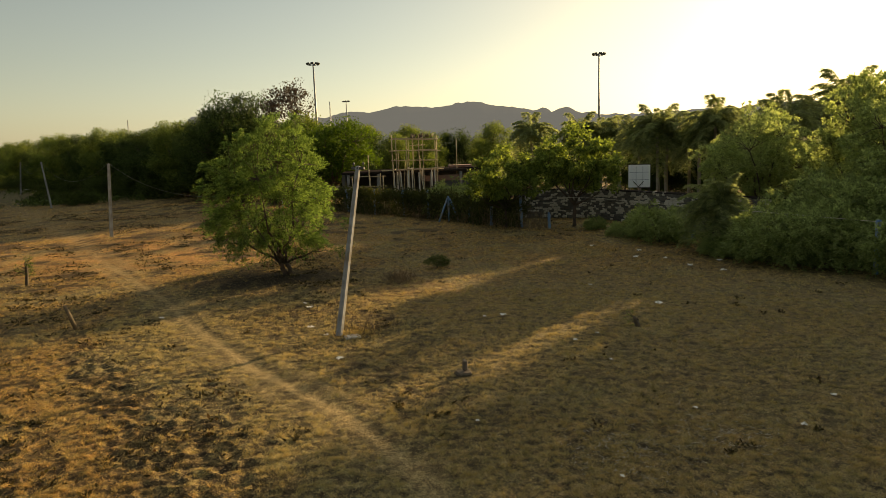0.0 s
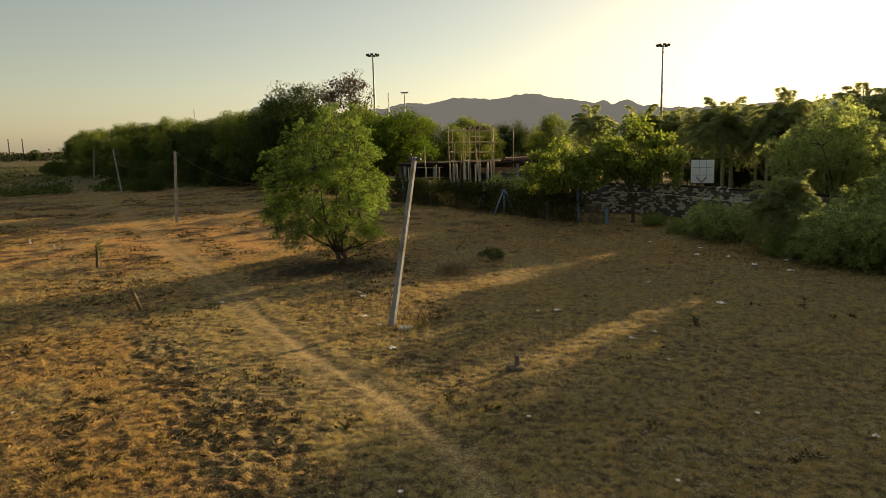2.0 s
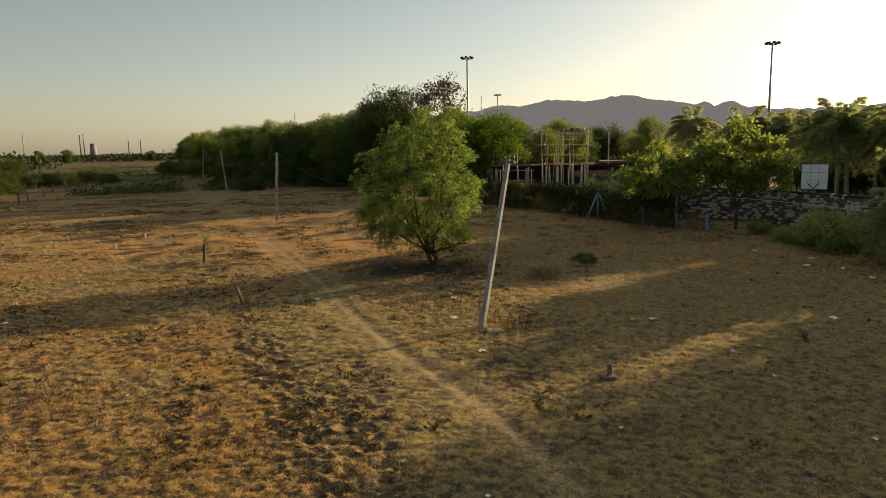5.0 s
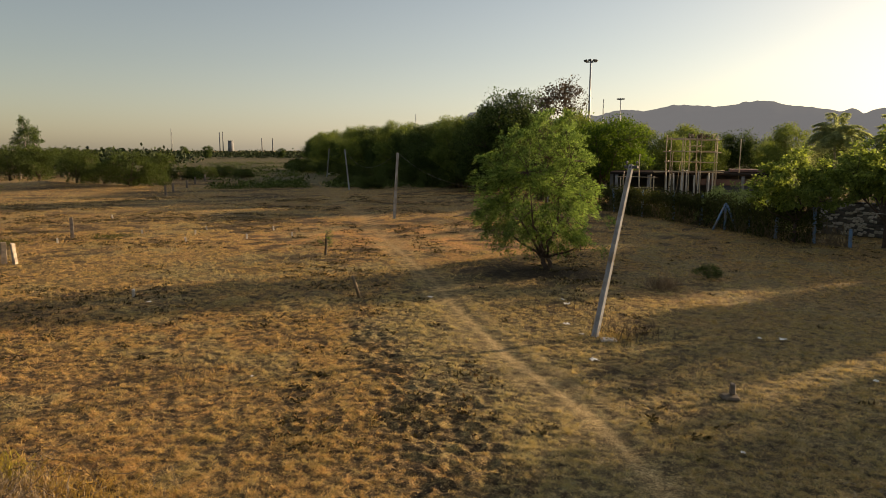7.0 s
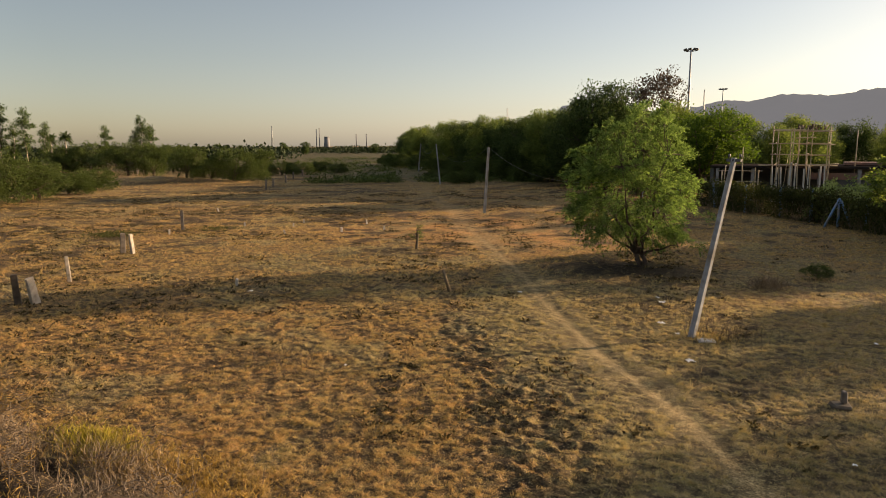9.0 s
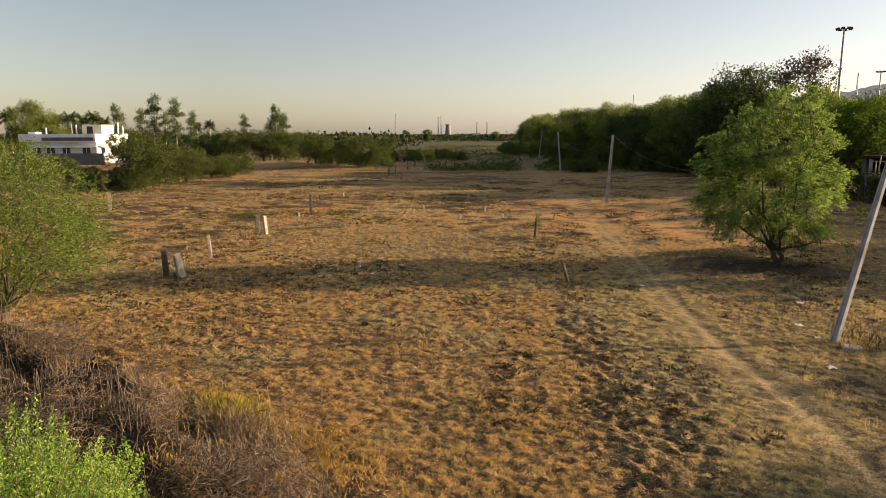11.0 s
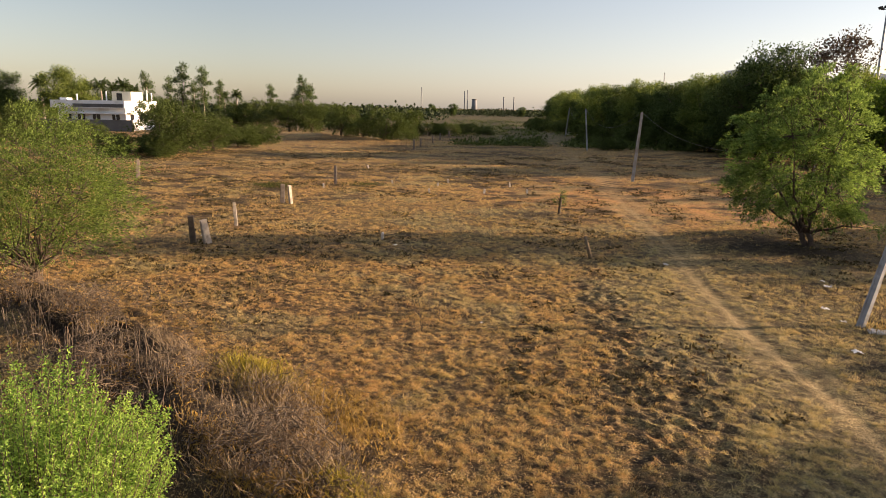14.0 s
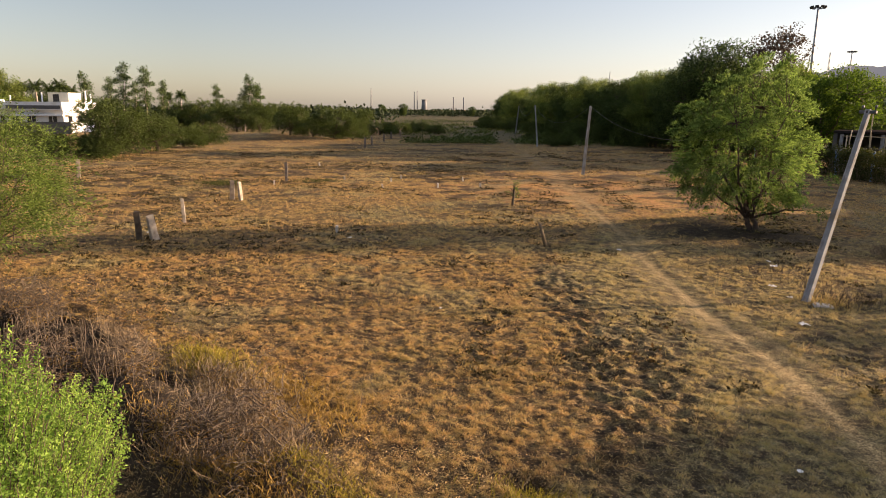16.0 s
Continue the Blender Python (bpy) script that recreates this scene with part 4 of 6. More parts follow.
palms = [palm_meshes("palm_a", R(41), 6.2, 52, 2.9, 0.17, 1.1), palm_meshes("palm_b", R(42), 6.5, 48, 3.1, 0.15, 1.2)]
for i, (az, d, s) in enumerate([(-17.8, 60, 0.9), (-19.2, 58, 0.95), (-19.9, 60, 0.96), (-21.6, 61, 0.86), (-22.4, 57, 0.84), (-23.4, 56, 0.98), (-24.8, 60, 0.95), (-13.0, 66, 0.95), (-14.6, 66, 0.9),
                                (-9.0, 66, 0.97), (-28.5, 54, 1.02), (-32.3, 62, 1.2), (-33.6, 66, 1.2), (-30.2, 58, 0.94), (-16.2, 64, 0.92), (-26.6, 62, 0.92)]):
    x, y = -d * math.sin(radians(az)), d * math.cos(radians(az))
    plant("palm_tree", (x, y), az, "tall palm with a pale trunk behind the stone wall", "tree", palms[i % 2], "palms behind the wall", scale=s, turn=rw.uniform(0, 360))
date = palm_meshes("date_palm", R(43), 2.1, 60, 1.7, 0.12, 1.1, bark=M_BARK)
plant("palm_tree", (13.3, 30.2), -24.3, "low wild date palm among the shrubs", "tree", date, scale=1.08)

# thorn scrub on the far left of the field
scrub = [plant_meshes("scrub_a", [(0, 0, 3.3, 2.8, 2.6, 1.35), (-2.2, 0, 2.3, 2.2, 2.2, 1.0), (2.4, 0, 2.0, 2.2, 2.2, 1.1), (0.4, 0, 1.4, 2.6, 2.4, 0.8)], R(51), 150, 150, 0.36, 0.17, 0.065,
                       M_LEAF_SCRUB, M_BARK, 0.11, 0.7, stems=3, limbs=5, twigs=90, spray=0.7),
         plant_meshes("scrub_b", [(0, 0, 1.9, 2.6, 2.4, 1.2), (2.2, 0, 1.2, 1.9, 1.9, 0.9), (-2.0, 0, 1.0, 1.6, 1.6, 0.8)], R(52), 130, 150, 0.36, 0.17, 0.065,
                       M_LEAF_SCRUB, M_BARK, 0.09, 0.5, stems=4, limbs=4, twigs=60, spray=0.7)]
for az, d, s, k in ((63.4, 73, 1.18, 0), (61.4, 75, 0.9, 0), (66.0, 72, 0.62, 1), (64.4, 70, 0.7, 1), (60.3, 79, 0.82, 0), (58.4, 86, 0.8, 1), (56.6, 92, 0.85, 1), (67.6, 74, 0.7, 1), (50.0, 104, 1.0, 0), (46.4, 100, 1.02, 0),
                    (48.2, 106, 0.95, 1), (45.0, 103, 0.8, 1), (42.6, 124, 0.8, 1), (41.0, 130, 0.75, 1), (39.4, 134, 0.7, 1), (38.0, 128, 0.6, 1), (44.2, 140, 1.0, 0), (52.4, 128, 1.2, 0), (54.2, 132, 1.3, 0),
                    (56.4, 138, 1.3, 0), (58.6, 140, 1.2, 0), (51.0, 150, 1.2, 0), (69.4, 90, 0.9, 1), (71.5, 96, 0.9, 1), (74.0, 90, 1.0, 0), (77.0, 84, 1.0, 0), (28.0, 92, 0.55, 1), (26.8, 92, 0.5, 1), (29.5, 104, 0.5, 1),
                    (47.2, 150, 1.0, 1), (49.4, 160, 1.1, 1)):
    x, y = -d * math.sin(radians(az)), d * math.cos(radians(az))
    plant("shrub", (x, y), az, "spreading green thorn scrub at the end of the field", "shrub", scrub[k], "thorn scrub", scale=s, turn=rw.uniform(0, 360))
for i in range(17):
    f = i / 16
    x, y = -100 + 72 * f + rw.normal(0, 1.2), 152 - 68 * f ** 0.9 + rw.normal(0, 1.2)
    plant("shrub", (x, y), bearing(x, y), "dark low shrub along the foot of the wood", "shrub", scrub[1], "shrubs along the wood", scale=rw.uniform(0.7, 1.05), turn=rw.uniform(0, 360))
slim = plant_meshes("slim_tree", [(0, 0, 9.0, 1.5, 1.5, 2.6), (0.5, 0, 11.8, 1.0, 1.0, 1.5), (-0.5, 0, 6.0, 1.5, 1.5, 1.6)], R(53), 60, 40, 0.55, 0.40, 0.18,
                    M_LEAF_DARK, M_BARK_PALE, 0.16, 4.5, limbs=6, twigs=30)
for az, d, s in ((62.4, 172, 1.08), (63.3, 176, 0.85), (60.8, 170, 1.02), (59.6, 172, 0.8), (61.6, 180, 0.8), (55.6, 175, 0.76), (53.0, 140, 0.82), (52.5, 142, 0.7), (53.6, 141, 0.66), (64.9, 170, 0.9)):
    x, y = -d * math.sin(radians(az)), d * math.cos(radians(az))
    plant("tree", (x, y), az, "slim sparse tree with a bare pale stem", "tree", slim, "slim trees behind the house", scale=s, turn=rw.uniform(0, 360))
fan = palm_meshes("fan_palm", R(44), 8.6, 46, 2.2, 0.24, 0.75, M_LEAF_DARK)
for az, d, s in ((68.9, 190, 1.0), (68.0, 186, 1.03), (67.3, 192, 1.0), (66.6, 188, 1.05), (65.9, 194, 0.95), (69.6, 196, 0.95), (58.3, 190, 0.86), (59.2, 196, 0.82), (71.9, 190, 1.1)):
    x, y = -d * math.sin(radians(az)), d * math.cos(radians(az))
    plant("palm_tree", (x, y), az, "dark round-headed palm behind the white house", "tree", fan, "palms behind the house", scale=s, turn=rw.uniform(0, 360))
for az, d, s in ((66.2, 205, 0.92), (67.6, 208, 0.98), (69.2, 204, 0.95), (64.4, 207, 0.86), (71.0, 206, 0.95)):
    x, y = -d * math.sin(radians(az)), d * math.cos(radians(az))
    plant("tree", (x, y), az, "dark leafy tree behind the white house", "tree", woods[2], "trees behind the house", scale=s, turn=rw.uniform(0, 360))
plant("tree", (-150, 53), 70.5, "light green leafy tree beside the white house", "tree", woods[1], scale=1.25)
plant("tree", (-160, 45), 74, "leafy tree beside the white house", "tree", woods[0], scale=1.2, turn=40)

# rough green growth past the end of the field
def rough_growth():
    rng = R(62)
    n = 5200
    az = np.radians(rng.uniform(21, 40.5, n))
    d = 94 + 190 * rng.uniform(0, 1, n) ** 1.6
    x, y = -d * np.sin(az), d * np.cos(az)
    patch = 0.6 * vnoise(x / 9, y / 9, 63) + 0.4 * vnoise(x / 2.5, y / 2.5, 64)
    keep = (patch > 0.47) & (line_far(x, y, TRACK) > 1.6)
    x, y = x[keep], y[keep]
    per = 14
    size = np.repeat(rng.lognormal(-0.9, 0.4, len(x)), per)
    p = np.column_stack([np.repeat(x, per), np.repeat(y, per), 0 * size]) + rng.normal(0, 1, (len(size), 3)) * size[:, None] * (1.2, 1.2, 0)
    p[:, 2] = rng.uniform(0, 0.9, len(size)) * size
    lv, lf = leaf_arrays(p, rng.normal(0, 1, p.shape) + (0, 0, 0.8), 0.55 * size, 0.22 * size, rng)
    lv[:, 2] = np.maximum(lv[:, 2], 0.0)
    tagged(new("rough_growth", mesh_of("rough_growth", lv, lf, M_LEAF_SCRUB)), "low rough green weeds beyond the grazed field", "weeds", kind="stuff")


rough_growth()


# low woods on the horizon
def far_scrub():
    rng = R(61)
    n = 1500
    az = np.radians(rng.uniform(30, 82, n))
    d = rng.uniform(230, 700, n)
    keep = ~((np.degrees(az) < 43) & (d < 420))
    az, d = az[keep], d[keep]
    n = len(az)
    c = np.stack([-d * np.sin(az), d * np.cos(az), rng.uniform(0.6, 3.2, n)], 1)
    c[:, 2] *= np.where(rng.rand(n) > 0.9, 1.5, 1)
    per = 30
    p = np.repeat(c, per, 0) + rng.normal(0, 1, (n * per, 3)) * (4.5, 4.5, 0.7)
    p[:, 2] = np.maximum(p[:, 2], 0.1)
    lv, lf = leaf_arrays(p, rng.normal(0, 1, p.shape), 1.7, 1.1, rng)
    lv[:, 2] = np.maximum(lv[:, 2], 0)
    tagged(new("far_scrub", mesh_of("far_scrub", lv, lf, M_LEAF_FAR)), "low dark scrub along the far horizon", "scrub", kind="stuff")


far_scrub()
for az, d, s in ((40.6, 390, 0.82), (42.4, 380, 0.78), (34.8, 420, 0.7), (47.6, 330, 0.7), (46.9, 335, 0.6)):
    x, y = -d * math.sin(radians(az)), d * math.cos(radians(az))
    plant("tree", (x, y), az, "dark round tree standing far off in the fields", "tree", woods[0], "far field trees", scale=s, turn=rw.uniform(0, 360))


# ---- hills ----
def hills():
    m, nt, p = material("hazy_rock_hills")
    pos = world_pos(nt)
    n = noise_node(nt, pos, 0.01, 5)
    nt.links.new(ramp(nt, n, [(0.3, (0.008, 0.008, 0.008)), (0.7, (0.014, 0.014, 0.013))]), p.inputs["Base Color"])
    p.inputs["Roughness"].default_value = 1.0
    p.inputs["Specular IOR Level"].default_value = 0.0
    p.inputs["Emission Color"].default_value = (0.268, 0.274, 0.292, 1)      # emission that stands in for the haze before the far hills
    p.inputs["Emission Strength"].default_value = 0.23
    ridge = [(30, 0.1), (24, 0.6), (21, 1.6), (19.7, 2.5), (19, 3.2), (18.3, 3.24), (17.6, 2.75), (15, 2.5), (11, 2.6), (6.3, 3.24), (4.8, 3.16), (2.4, 3.65), (0.6, 3.45), (-1.3, 3.5), (-3.9, 3.85),
             (-5.9, 3.37), (-7.7, 3.2), (-9.0, 2.84), (-9.9, 3.07), (-10.6, 2.69), (-11.8, 3.12), (-12.7, 2.56), (-16.2, 2.2), (-21.2, 2.3), (-22.7, 2.35), (-23.8, 2.1), (-25.8, 2.4),
             (-29, 2.6), (-33, 2.2), (-40, 1.8), (-50, 0.9), (-60, 0.1)]
    az = np.linspace(-60, 30, 361)
    el = np.interp(az, [r[0] for r in ridge[::-1]], [r[1] for r in ridge[::-1]])
    el = el + (vnoise(az * 2.3 + 200, az * 0 + 3, 71) - 0.5) * 0.16 + (vnoise(az * 6.1 + 20, az * 0 + 3, 73) - 0.5) * 0.09
    rows = []
    for f, dist in ((0.0, 2500), (0.35, 2680), (0.75, 2850), (1.0, 3000), (0.4, 3300)):
        wob = 1 + 0.1 * (vnoise(az * 0.9 + 300, az * 0 + 10 * f, 72) - 0.5) * (f not in (0.0, 1.0))
        a = np.radians(az)
        rows.append(np.stack([-dist * np.sin(a), dist * np.cos(a), 5.2 + 3000 * np.tan(np.radians(el)) * f * wob - (6 if f == 0 else 0)], 1))
    v = np.concatenate(rows)
    k = len(az)
    i = (np.arange(len(rows) - 1)[:, None] * k + np.arange(k - 1)[None]).ravel()
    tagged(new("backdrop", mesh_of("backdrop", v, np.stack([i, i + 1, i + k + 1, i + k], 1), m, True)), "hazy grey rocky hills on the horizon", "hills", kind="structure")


hills()


# ---- poles and wires ----
def power_pole(at, tip, h, base_w, top_w, label, arm=True):
    """A tapered concrete pole with recessed faces, leaning from its foot to its tip."""
    x, y = at
    up = (Vector((tip[0], tip[1], h)) - Vector((x, y, 0))).normalized()
    m = Matrix.Translation((x, y, gz(x, y) - 0.05)) @ up.to_track_quat('Z', 'Y').to_matrix().to_4x4()
    ob = thing("power_pole", m, label, "pole", "power poles")
    length = (Vector((tip[0], tip[1], h)) - Vector((x, y, 0))).length
    bm = bmesh.new()
    rings = []
    for i in range(9):
        f = i / 8
        w, d = base_w + (top_w - base_w) * f, 0.72 * (base_w + (top_w - base_w) * f)
        g = 0.018
        pts = [(-w / 2, -d / 2), (-w / 4, -d / 2), (-w / 4, -d / 2 + g), (w / 4, -d / 2 + g), (w / 4, -d / 2), (w / 2, -d / 2),
               (w / 2, d / 2), (w / 4, d / 2), (w / 4, d / 2 - g), (-w / 4, d / 2 - g), (-w / 4, d / 2), (-w / 2, d / 2)]
        rings.append([bm.verts.new((px, py, length * f)) for px, py in pts])
    for lo, hi in zip(rings[:-1], rings[1:]):
        for i in range(12):
            j = (i + 1) % 12
            bm.faces.new((lo[i], lo[j], hi[j], hi[i]))
    bm.faces.new(rings[-1])
    part("shaft", bm, M_CONCRETE, ob)
    if arm:
        bm = bmesh.new()
        box(bm, -0.22, 0.22, -0.05, 0.03, length - 0.10, length - 0.03, 0.006)
        part("cross_arm", bm, M_LAMP, ob, "short dark steel cross arm")
        for px in (-0.17, 0.17):
            v, f = tube_arrays(np.array([[(px, 0, length - 0.03), (px, 0, length + 0.02), (px, 0, length + 0.05), (px, 0, length + 0.11)]]), np.array([[0.012, 0.012, 0.04, 0.025]]), 8)
            part_mesh("insulator", mesh_of("insulator", v, f, M_LAMP, True), ob)
    return ob


P1 = (-1.93, 19.75, 4.86)
power_pole((-2.62, 18.52), P1[:2], P1[2], 0.17, 0.12, "leaning weathered concrete power pole standing in the field")
P2, P3, P4 = (-21.35, 45.45, 5.05), (-44.0, 77.4, 5.35), (-67.9, 113.4, 5.5)
power_pole((-21.9, 45.9), P2[:2], P2[2], 0.2, 0.15, "slender grey concrete power pole beside the dirt track", arm=False)
power_pole((-43.66, 77.8), P3[:2], P3[2], 0.21, 0.16, "slightly leaning pale concrete power pole", arm=False)
power_pole((-69.5, 115.0), P4[:2], P4[2], 0.24, 0.17, "leaning concrete power pole near the wood", arm=False)


def wire(a, b, sag, r=0.009, upto=1.0, label="thin sagging power wire between two poles"):
    k = 25
    p = bent(a, b, 41, -sag)
    u = np.linspace(0, upto, k)
    p = np.stack([np.interp(u, np.linspace(0, 1, 41), p[:, c]) for c in range(3)], 1)
    v, f = tube_arrays(p[None], np.full((1, k), r), 5)
    tagged(new("power_wire", mesh_of("power_wire", v, f, M_WIRE, True)), label, "wire", "power wires")


wire(P2, P1, 1.55, 0.007, 0.74, "thin power wire sagging from a pole into the lone tree")
wire(P2, P3, 1.7, 0.009)
wire(P3, P4, 1.6, 0.010)


# ---- flood-light masts ----
def flood_mast(x, y, h, label):
    ob = thing("flood_mast", pose(x, y, 0), label, "lamp mast", "flood-light masts")
    v, f = tube_arrays(np.array([[(0, 0, -0.2), (0, 0, h * 0.5), (0, 0, h)]]), np.array([[0.34, 0.24, 0.15]]), 10)
    part_mesh("shaft", mesh_of("mast_shaft", v, f, M_STEEL, True), ob)
    a = np.linspace(0, PI2, 17)
    v, f = tube_arrays(np.stack([1.0 * np.cos(a), 1.0 * np.sin(a), 0 * a + h - 0.3], 1)[None], np.full((1, 17), 0.06), 5)
    part_mesh("ring", mesh_of("mast_ring", v, f, M_LAMP), ob)
    for i in range(8):
        c = PI2 * i / 8
        bm = bmesh.new()
        box(bm, -0.32, 0.32, -0.16, 0.16, -0.22, 0.22, 0.05)
        bm.transform(Matrix.Translation((1.25 * math.cos(c), 1.25 * math.sin(c), h - 0.15)) @ Euler((radians(-25), 0, c - math.pi / 2)).to_matrix().to_4x4())
        part("floodlight", bm, M_LAMP, ob)


flood_mast(-23.65, 147.0, 24.2, "tall grey flood-light mast with a ring of lamps")
flood_mast(37.1, 144.2, 23.9, "tall grey flood-light mast with a ring of lamps")
flood_mast(-30.0, 257.6, 24.2, "distant flood-light mast with a ring of lamps")


def lattice_mast(az, d, h, w, label):
    x, y = -d * math.sin(radians(az)), d * math.cos(radians(az))
    ob = thing("lattice_mast", pose(x, y, 0, 0, 0, az), label, "mast", "far masts")
    legs = np.array([[(sx * w, sy * w, 0), (sx * w * 0.15, sy * w * 0.15, h)] for sx in (-1, 1) for sy in (-1, 1)], float)
    for l in legs:
        v, f = tube_arrays(l[None], np.full((1, 2), w * 0.16), 4)
        part_mesh("leg", mesh_of("mast_leg", v, f, M_STEEL), ob)
    n = 12
    br = []
    for i in range(n):
        a, b = i / n, (i + 1) / n
        for j, k in ((0, 1), (1, 3), (3, 2), (2, 0)):
            br.append([legs[j][0] * (1 - a) + legs[j][1] * a, legs[k][0] * (1 - b) + legs[k][1] * b])
    v, f = tube_arrays(np.array(br), np.full((len(br), 2), w * 0.08), 3)
    part_mesh("bracing", mesh_of("mast_bracing", v, f, M_STEEL), ob)


lattice_mast(8.0, 300, 27, 0.6, "thin lattice radio mast behind the wood")
lattice_mast(43.25, 650, 24, 0.9, "distant thin lattice mast on the horizon")
lattice_mast(23.6, 320, 22, 0.5, "thin lattice mast behind the wood")


def far_tower(az, d, h, r, label, name="chimney"):
    x, y = -d * math.sin(radians(az)), d * math.cos(radians(az))
    ob = thing(name, pose(x, y, 0), label, name.replace("_", " "), "far chimneys")
    v, f = tube_arrays(np.array([[(0, 0, 0), (0, 0, h * 0.5), (0, 0, h)]]), np.array([[r, r * 0.8, r * 0.7]]), 12)
    part_mesh("shaft", mesh_of("far_shaft", v, f, M_HAZY, True), ob)
    v, f = tube_arrays(np.array([[(0, 0, h * 0.97), (0, 0, h)]]), np.array([[r * 0.85, r * 0.85]]), 12)
    part_mesh("rim", mesh_of("far_rim", v, f, M_HAZY), ob)


far_tower(39.65, 900, 27, 0.7, "thin distant grey chimney")
far_tower(39.4, 900, 28, 0.7, "thin distant grey chimney")
far_tower(36.35, 900, 20, 1.0, "thin distant grey chimney")
far_tower(35.5, 900, 20, 1.0, "thin distant grey chimney")
far_tower(38.8, 900, 17, 4.6, "broad pale distant cooling tower", "cooling_tower")

# ---- fence with blue posts ----
FENCE = [(-14.5, 66.5), (-10.6, 62.5), (-7.0, 58.6), (-4.4, 55.0), (-1.9, 52.4), (0.0, 50.6), (2.9, 46.6), (4.2, 44.0), (6.0, 42.2), (7.6, 41.2)]
FENCE_ON = [(7.6, 41.2), (10.0, 38.9), (12.4, 33.0), (15.1, 27.3), (16.6, 23.8), (18.6, 19.0), (21.0, 13.5)]
fence = thing("fence", pose(0, 0, 0), "old fence of faded blue concrete posts and wire, overgrown with creeper", "fence")
rf = R(81)
for i, (x, y) in enumerate(FENCE):
    bm = bmesh.new()
    h = 2.0 if i < 8 else (2.1 if i == 8 else 0.9)
    box(bm, -0.075, 0.075, -0.075, 0.075, -0.1, h, 0.015)
    box(bm, -0.07, 0.07, -0.07, 0.07, h - 0.01, h + 0.12, 0.03)
    bm.transform(Matrix.Translation((x, y, gz(x, y))) @ Euler((rf.normal(0, 0.03), rf.normal(0, 0.03), rf.uniform(0, 1))).to_matrix().to_4x4())
    part("post", bm, M_BLUE, fence)
for zz in (0.5, 1.0, 1.45, 1.9):
    ln = np.array([(x, y, gz(x, y) + zz) for x, y in FENCE[:9]])
    v, f = tube_arrays(ln[None], np.full((1, 9), 0.008), 4)
    part_mesh("wire", mesh_of("fence_wire", v, f, M_WIRE), fence)
ln = np.array([(x, y, 2.0) for x, y in FENCE_ON])
v, f = tube_arrays(ln[None], np.full((1, len(ln)), 0.012), 4)
part_mesh("wire", mesh_of("fence_wire", v, f, M_PROP), fence)
for x, y in FENCE_ON[3:]:
    bm = bmesh.new()
    box(bm, -0.075, 0.075, -0.075, 0.075, -0.1, 2.05, 0.015)
    bm.transform(Matrix.Translation((x, y, gz(x, y))))
    part("post", bm, M_BLUE, fence)
for sx in (-1, 1):
    v, f = tube_arrays(np.array([[(1.5 + sx * 0.76, 47.5, -0.1), (1.5 + sx * 0.06, 47.7, 1.7)]]), np.full((1, 2), 0.07), 4)
    part_mesh("brace", mesh_of("fence_brace", v, f, M_BLUE), fence)
v, f = tube_arrays(np.array([[(1.5, 47.75, -0.1), (1.5, 47.75, 1.8)]]), np.full((1, 2), 0.08), 4)
part_mesh("brace_post", mesh_of("fence_brace", v, f, M_BLUE), fence)


def creeper():
    rng = R(82)
    pts = np.array(FENCE[:9])
    nc = 760
    s = rng.uniform(0, 1, nc) * 8
    i = np.minimum(s.astype(int), 7)
    p = pts[i] * (1 - (s - i)[:, None]) + pts[i + 1] * (s - i)[:, None]
    z = np.where(rng.rand(nc) > 0.55, rng.uniform(1.4, 2.0, nc), rng.uniform(0.1, 1.7, nc))
    c = np.column_stack([p + rng.normal(0, 0.12, p.shape), z])
    per = 40
    q = np.repeat(c, per, 0) + rng.normal(0, 1, (len(c) * per, 3)) * (0.3, 0.25, 0.2)
    q[:, 2] = np.maximum(q[:, 2], 0.05)
    lv, lf = leaf_arrays(q, rng.normal(0, 1, q.shape) - (0, 0, 0.5), 0.16, 0.09, rng)
    tagged(new("creeper", mesh_of("creeper", lv, lf, M_CREEPER)), "leafy green creeper hanging over the wire fence", "creeper", kind="stuff")
    n = 900
    s = rng.uniform(0, 1, n) * 8.9
    i = np.minimum(s.astype(int), 8)
    pts = np.array(FENCE)
    p = pts[i] * (1 - (s - i)[:, None]) + pts[i + 1] * (s - i)[:, None] + rng.normal(0, 0.35, (n, 2))
    base = np.column_stack([p, 0 * s - 0.05])
    tip = base + np.column_stack([rng.normal(0, 0.3, (n, 2)), rng.uniform(0.4, 1.5, n)])
    t = np.linspace(0, 1, 4)[None, :, None]
    lines = base[:, None] * (1 - t) + tip[:, None] * t + rng.normal(0, 0.04, (n, 4, 3))
    v, f = tube_arrays(lines, np.repeat(np.linspace(0.014, 0.006, 4)[None], n, 0), 3)
    tagged(new("dry_stems", mesh_of("dry_stems", v, f[0], M_STALK)), "dry brown weed stems along the fence foot", "weeds", kind="stuff")


creeper()

# ---- yard: unfinished building, scaffold, wall, board ----
shed = thing("unfinished_building", pose(-2.0, 63.0, 0, 0, 0, 2), "unfinished low concrete building with open dark bays", "building")
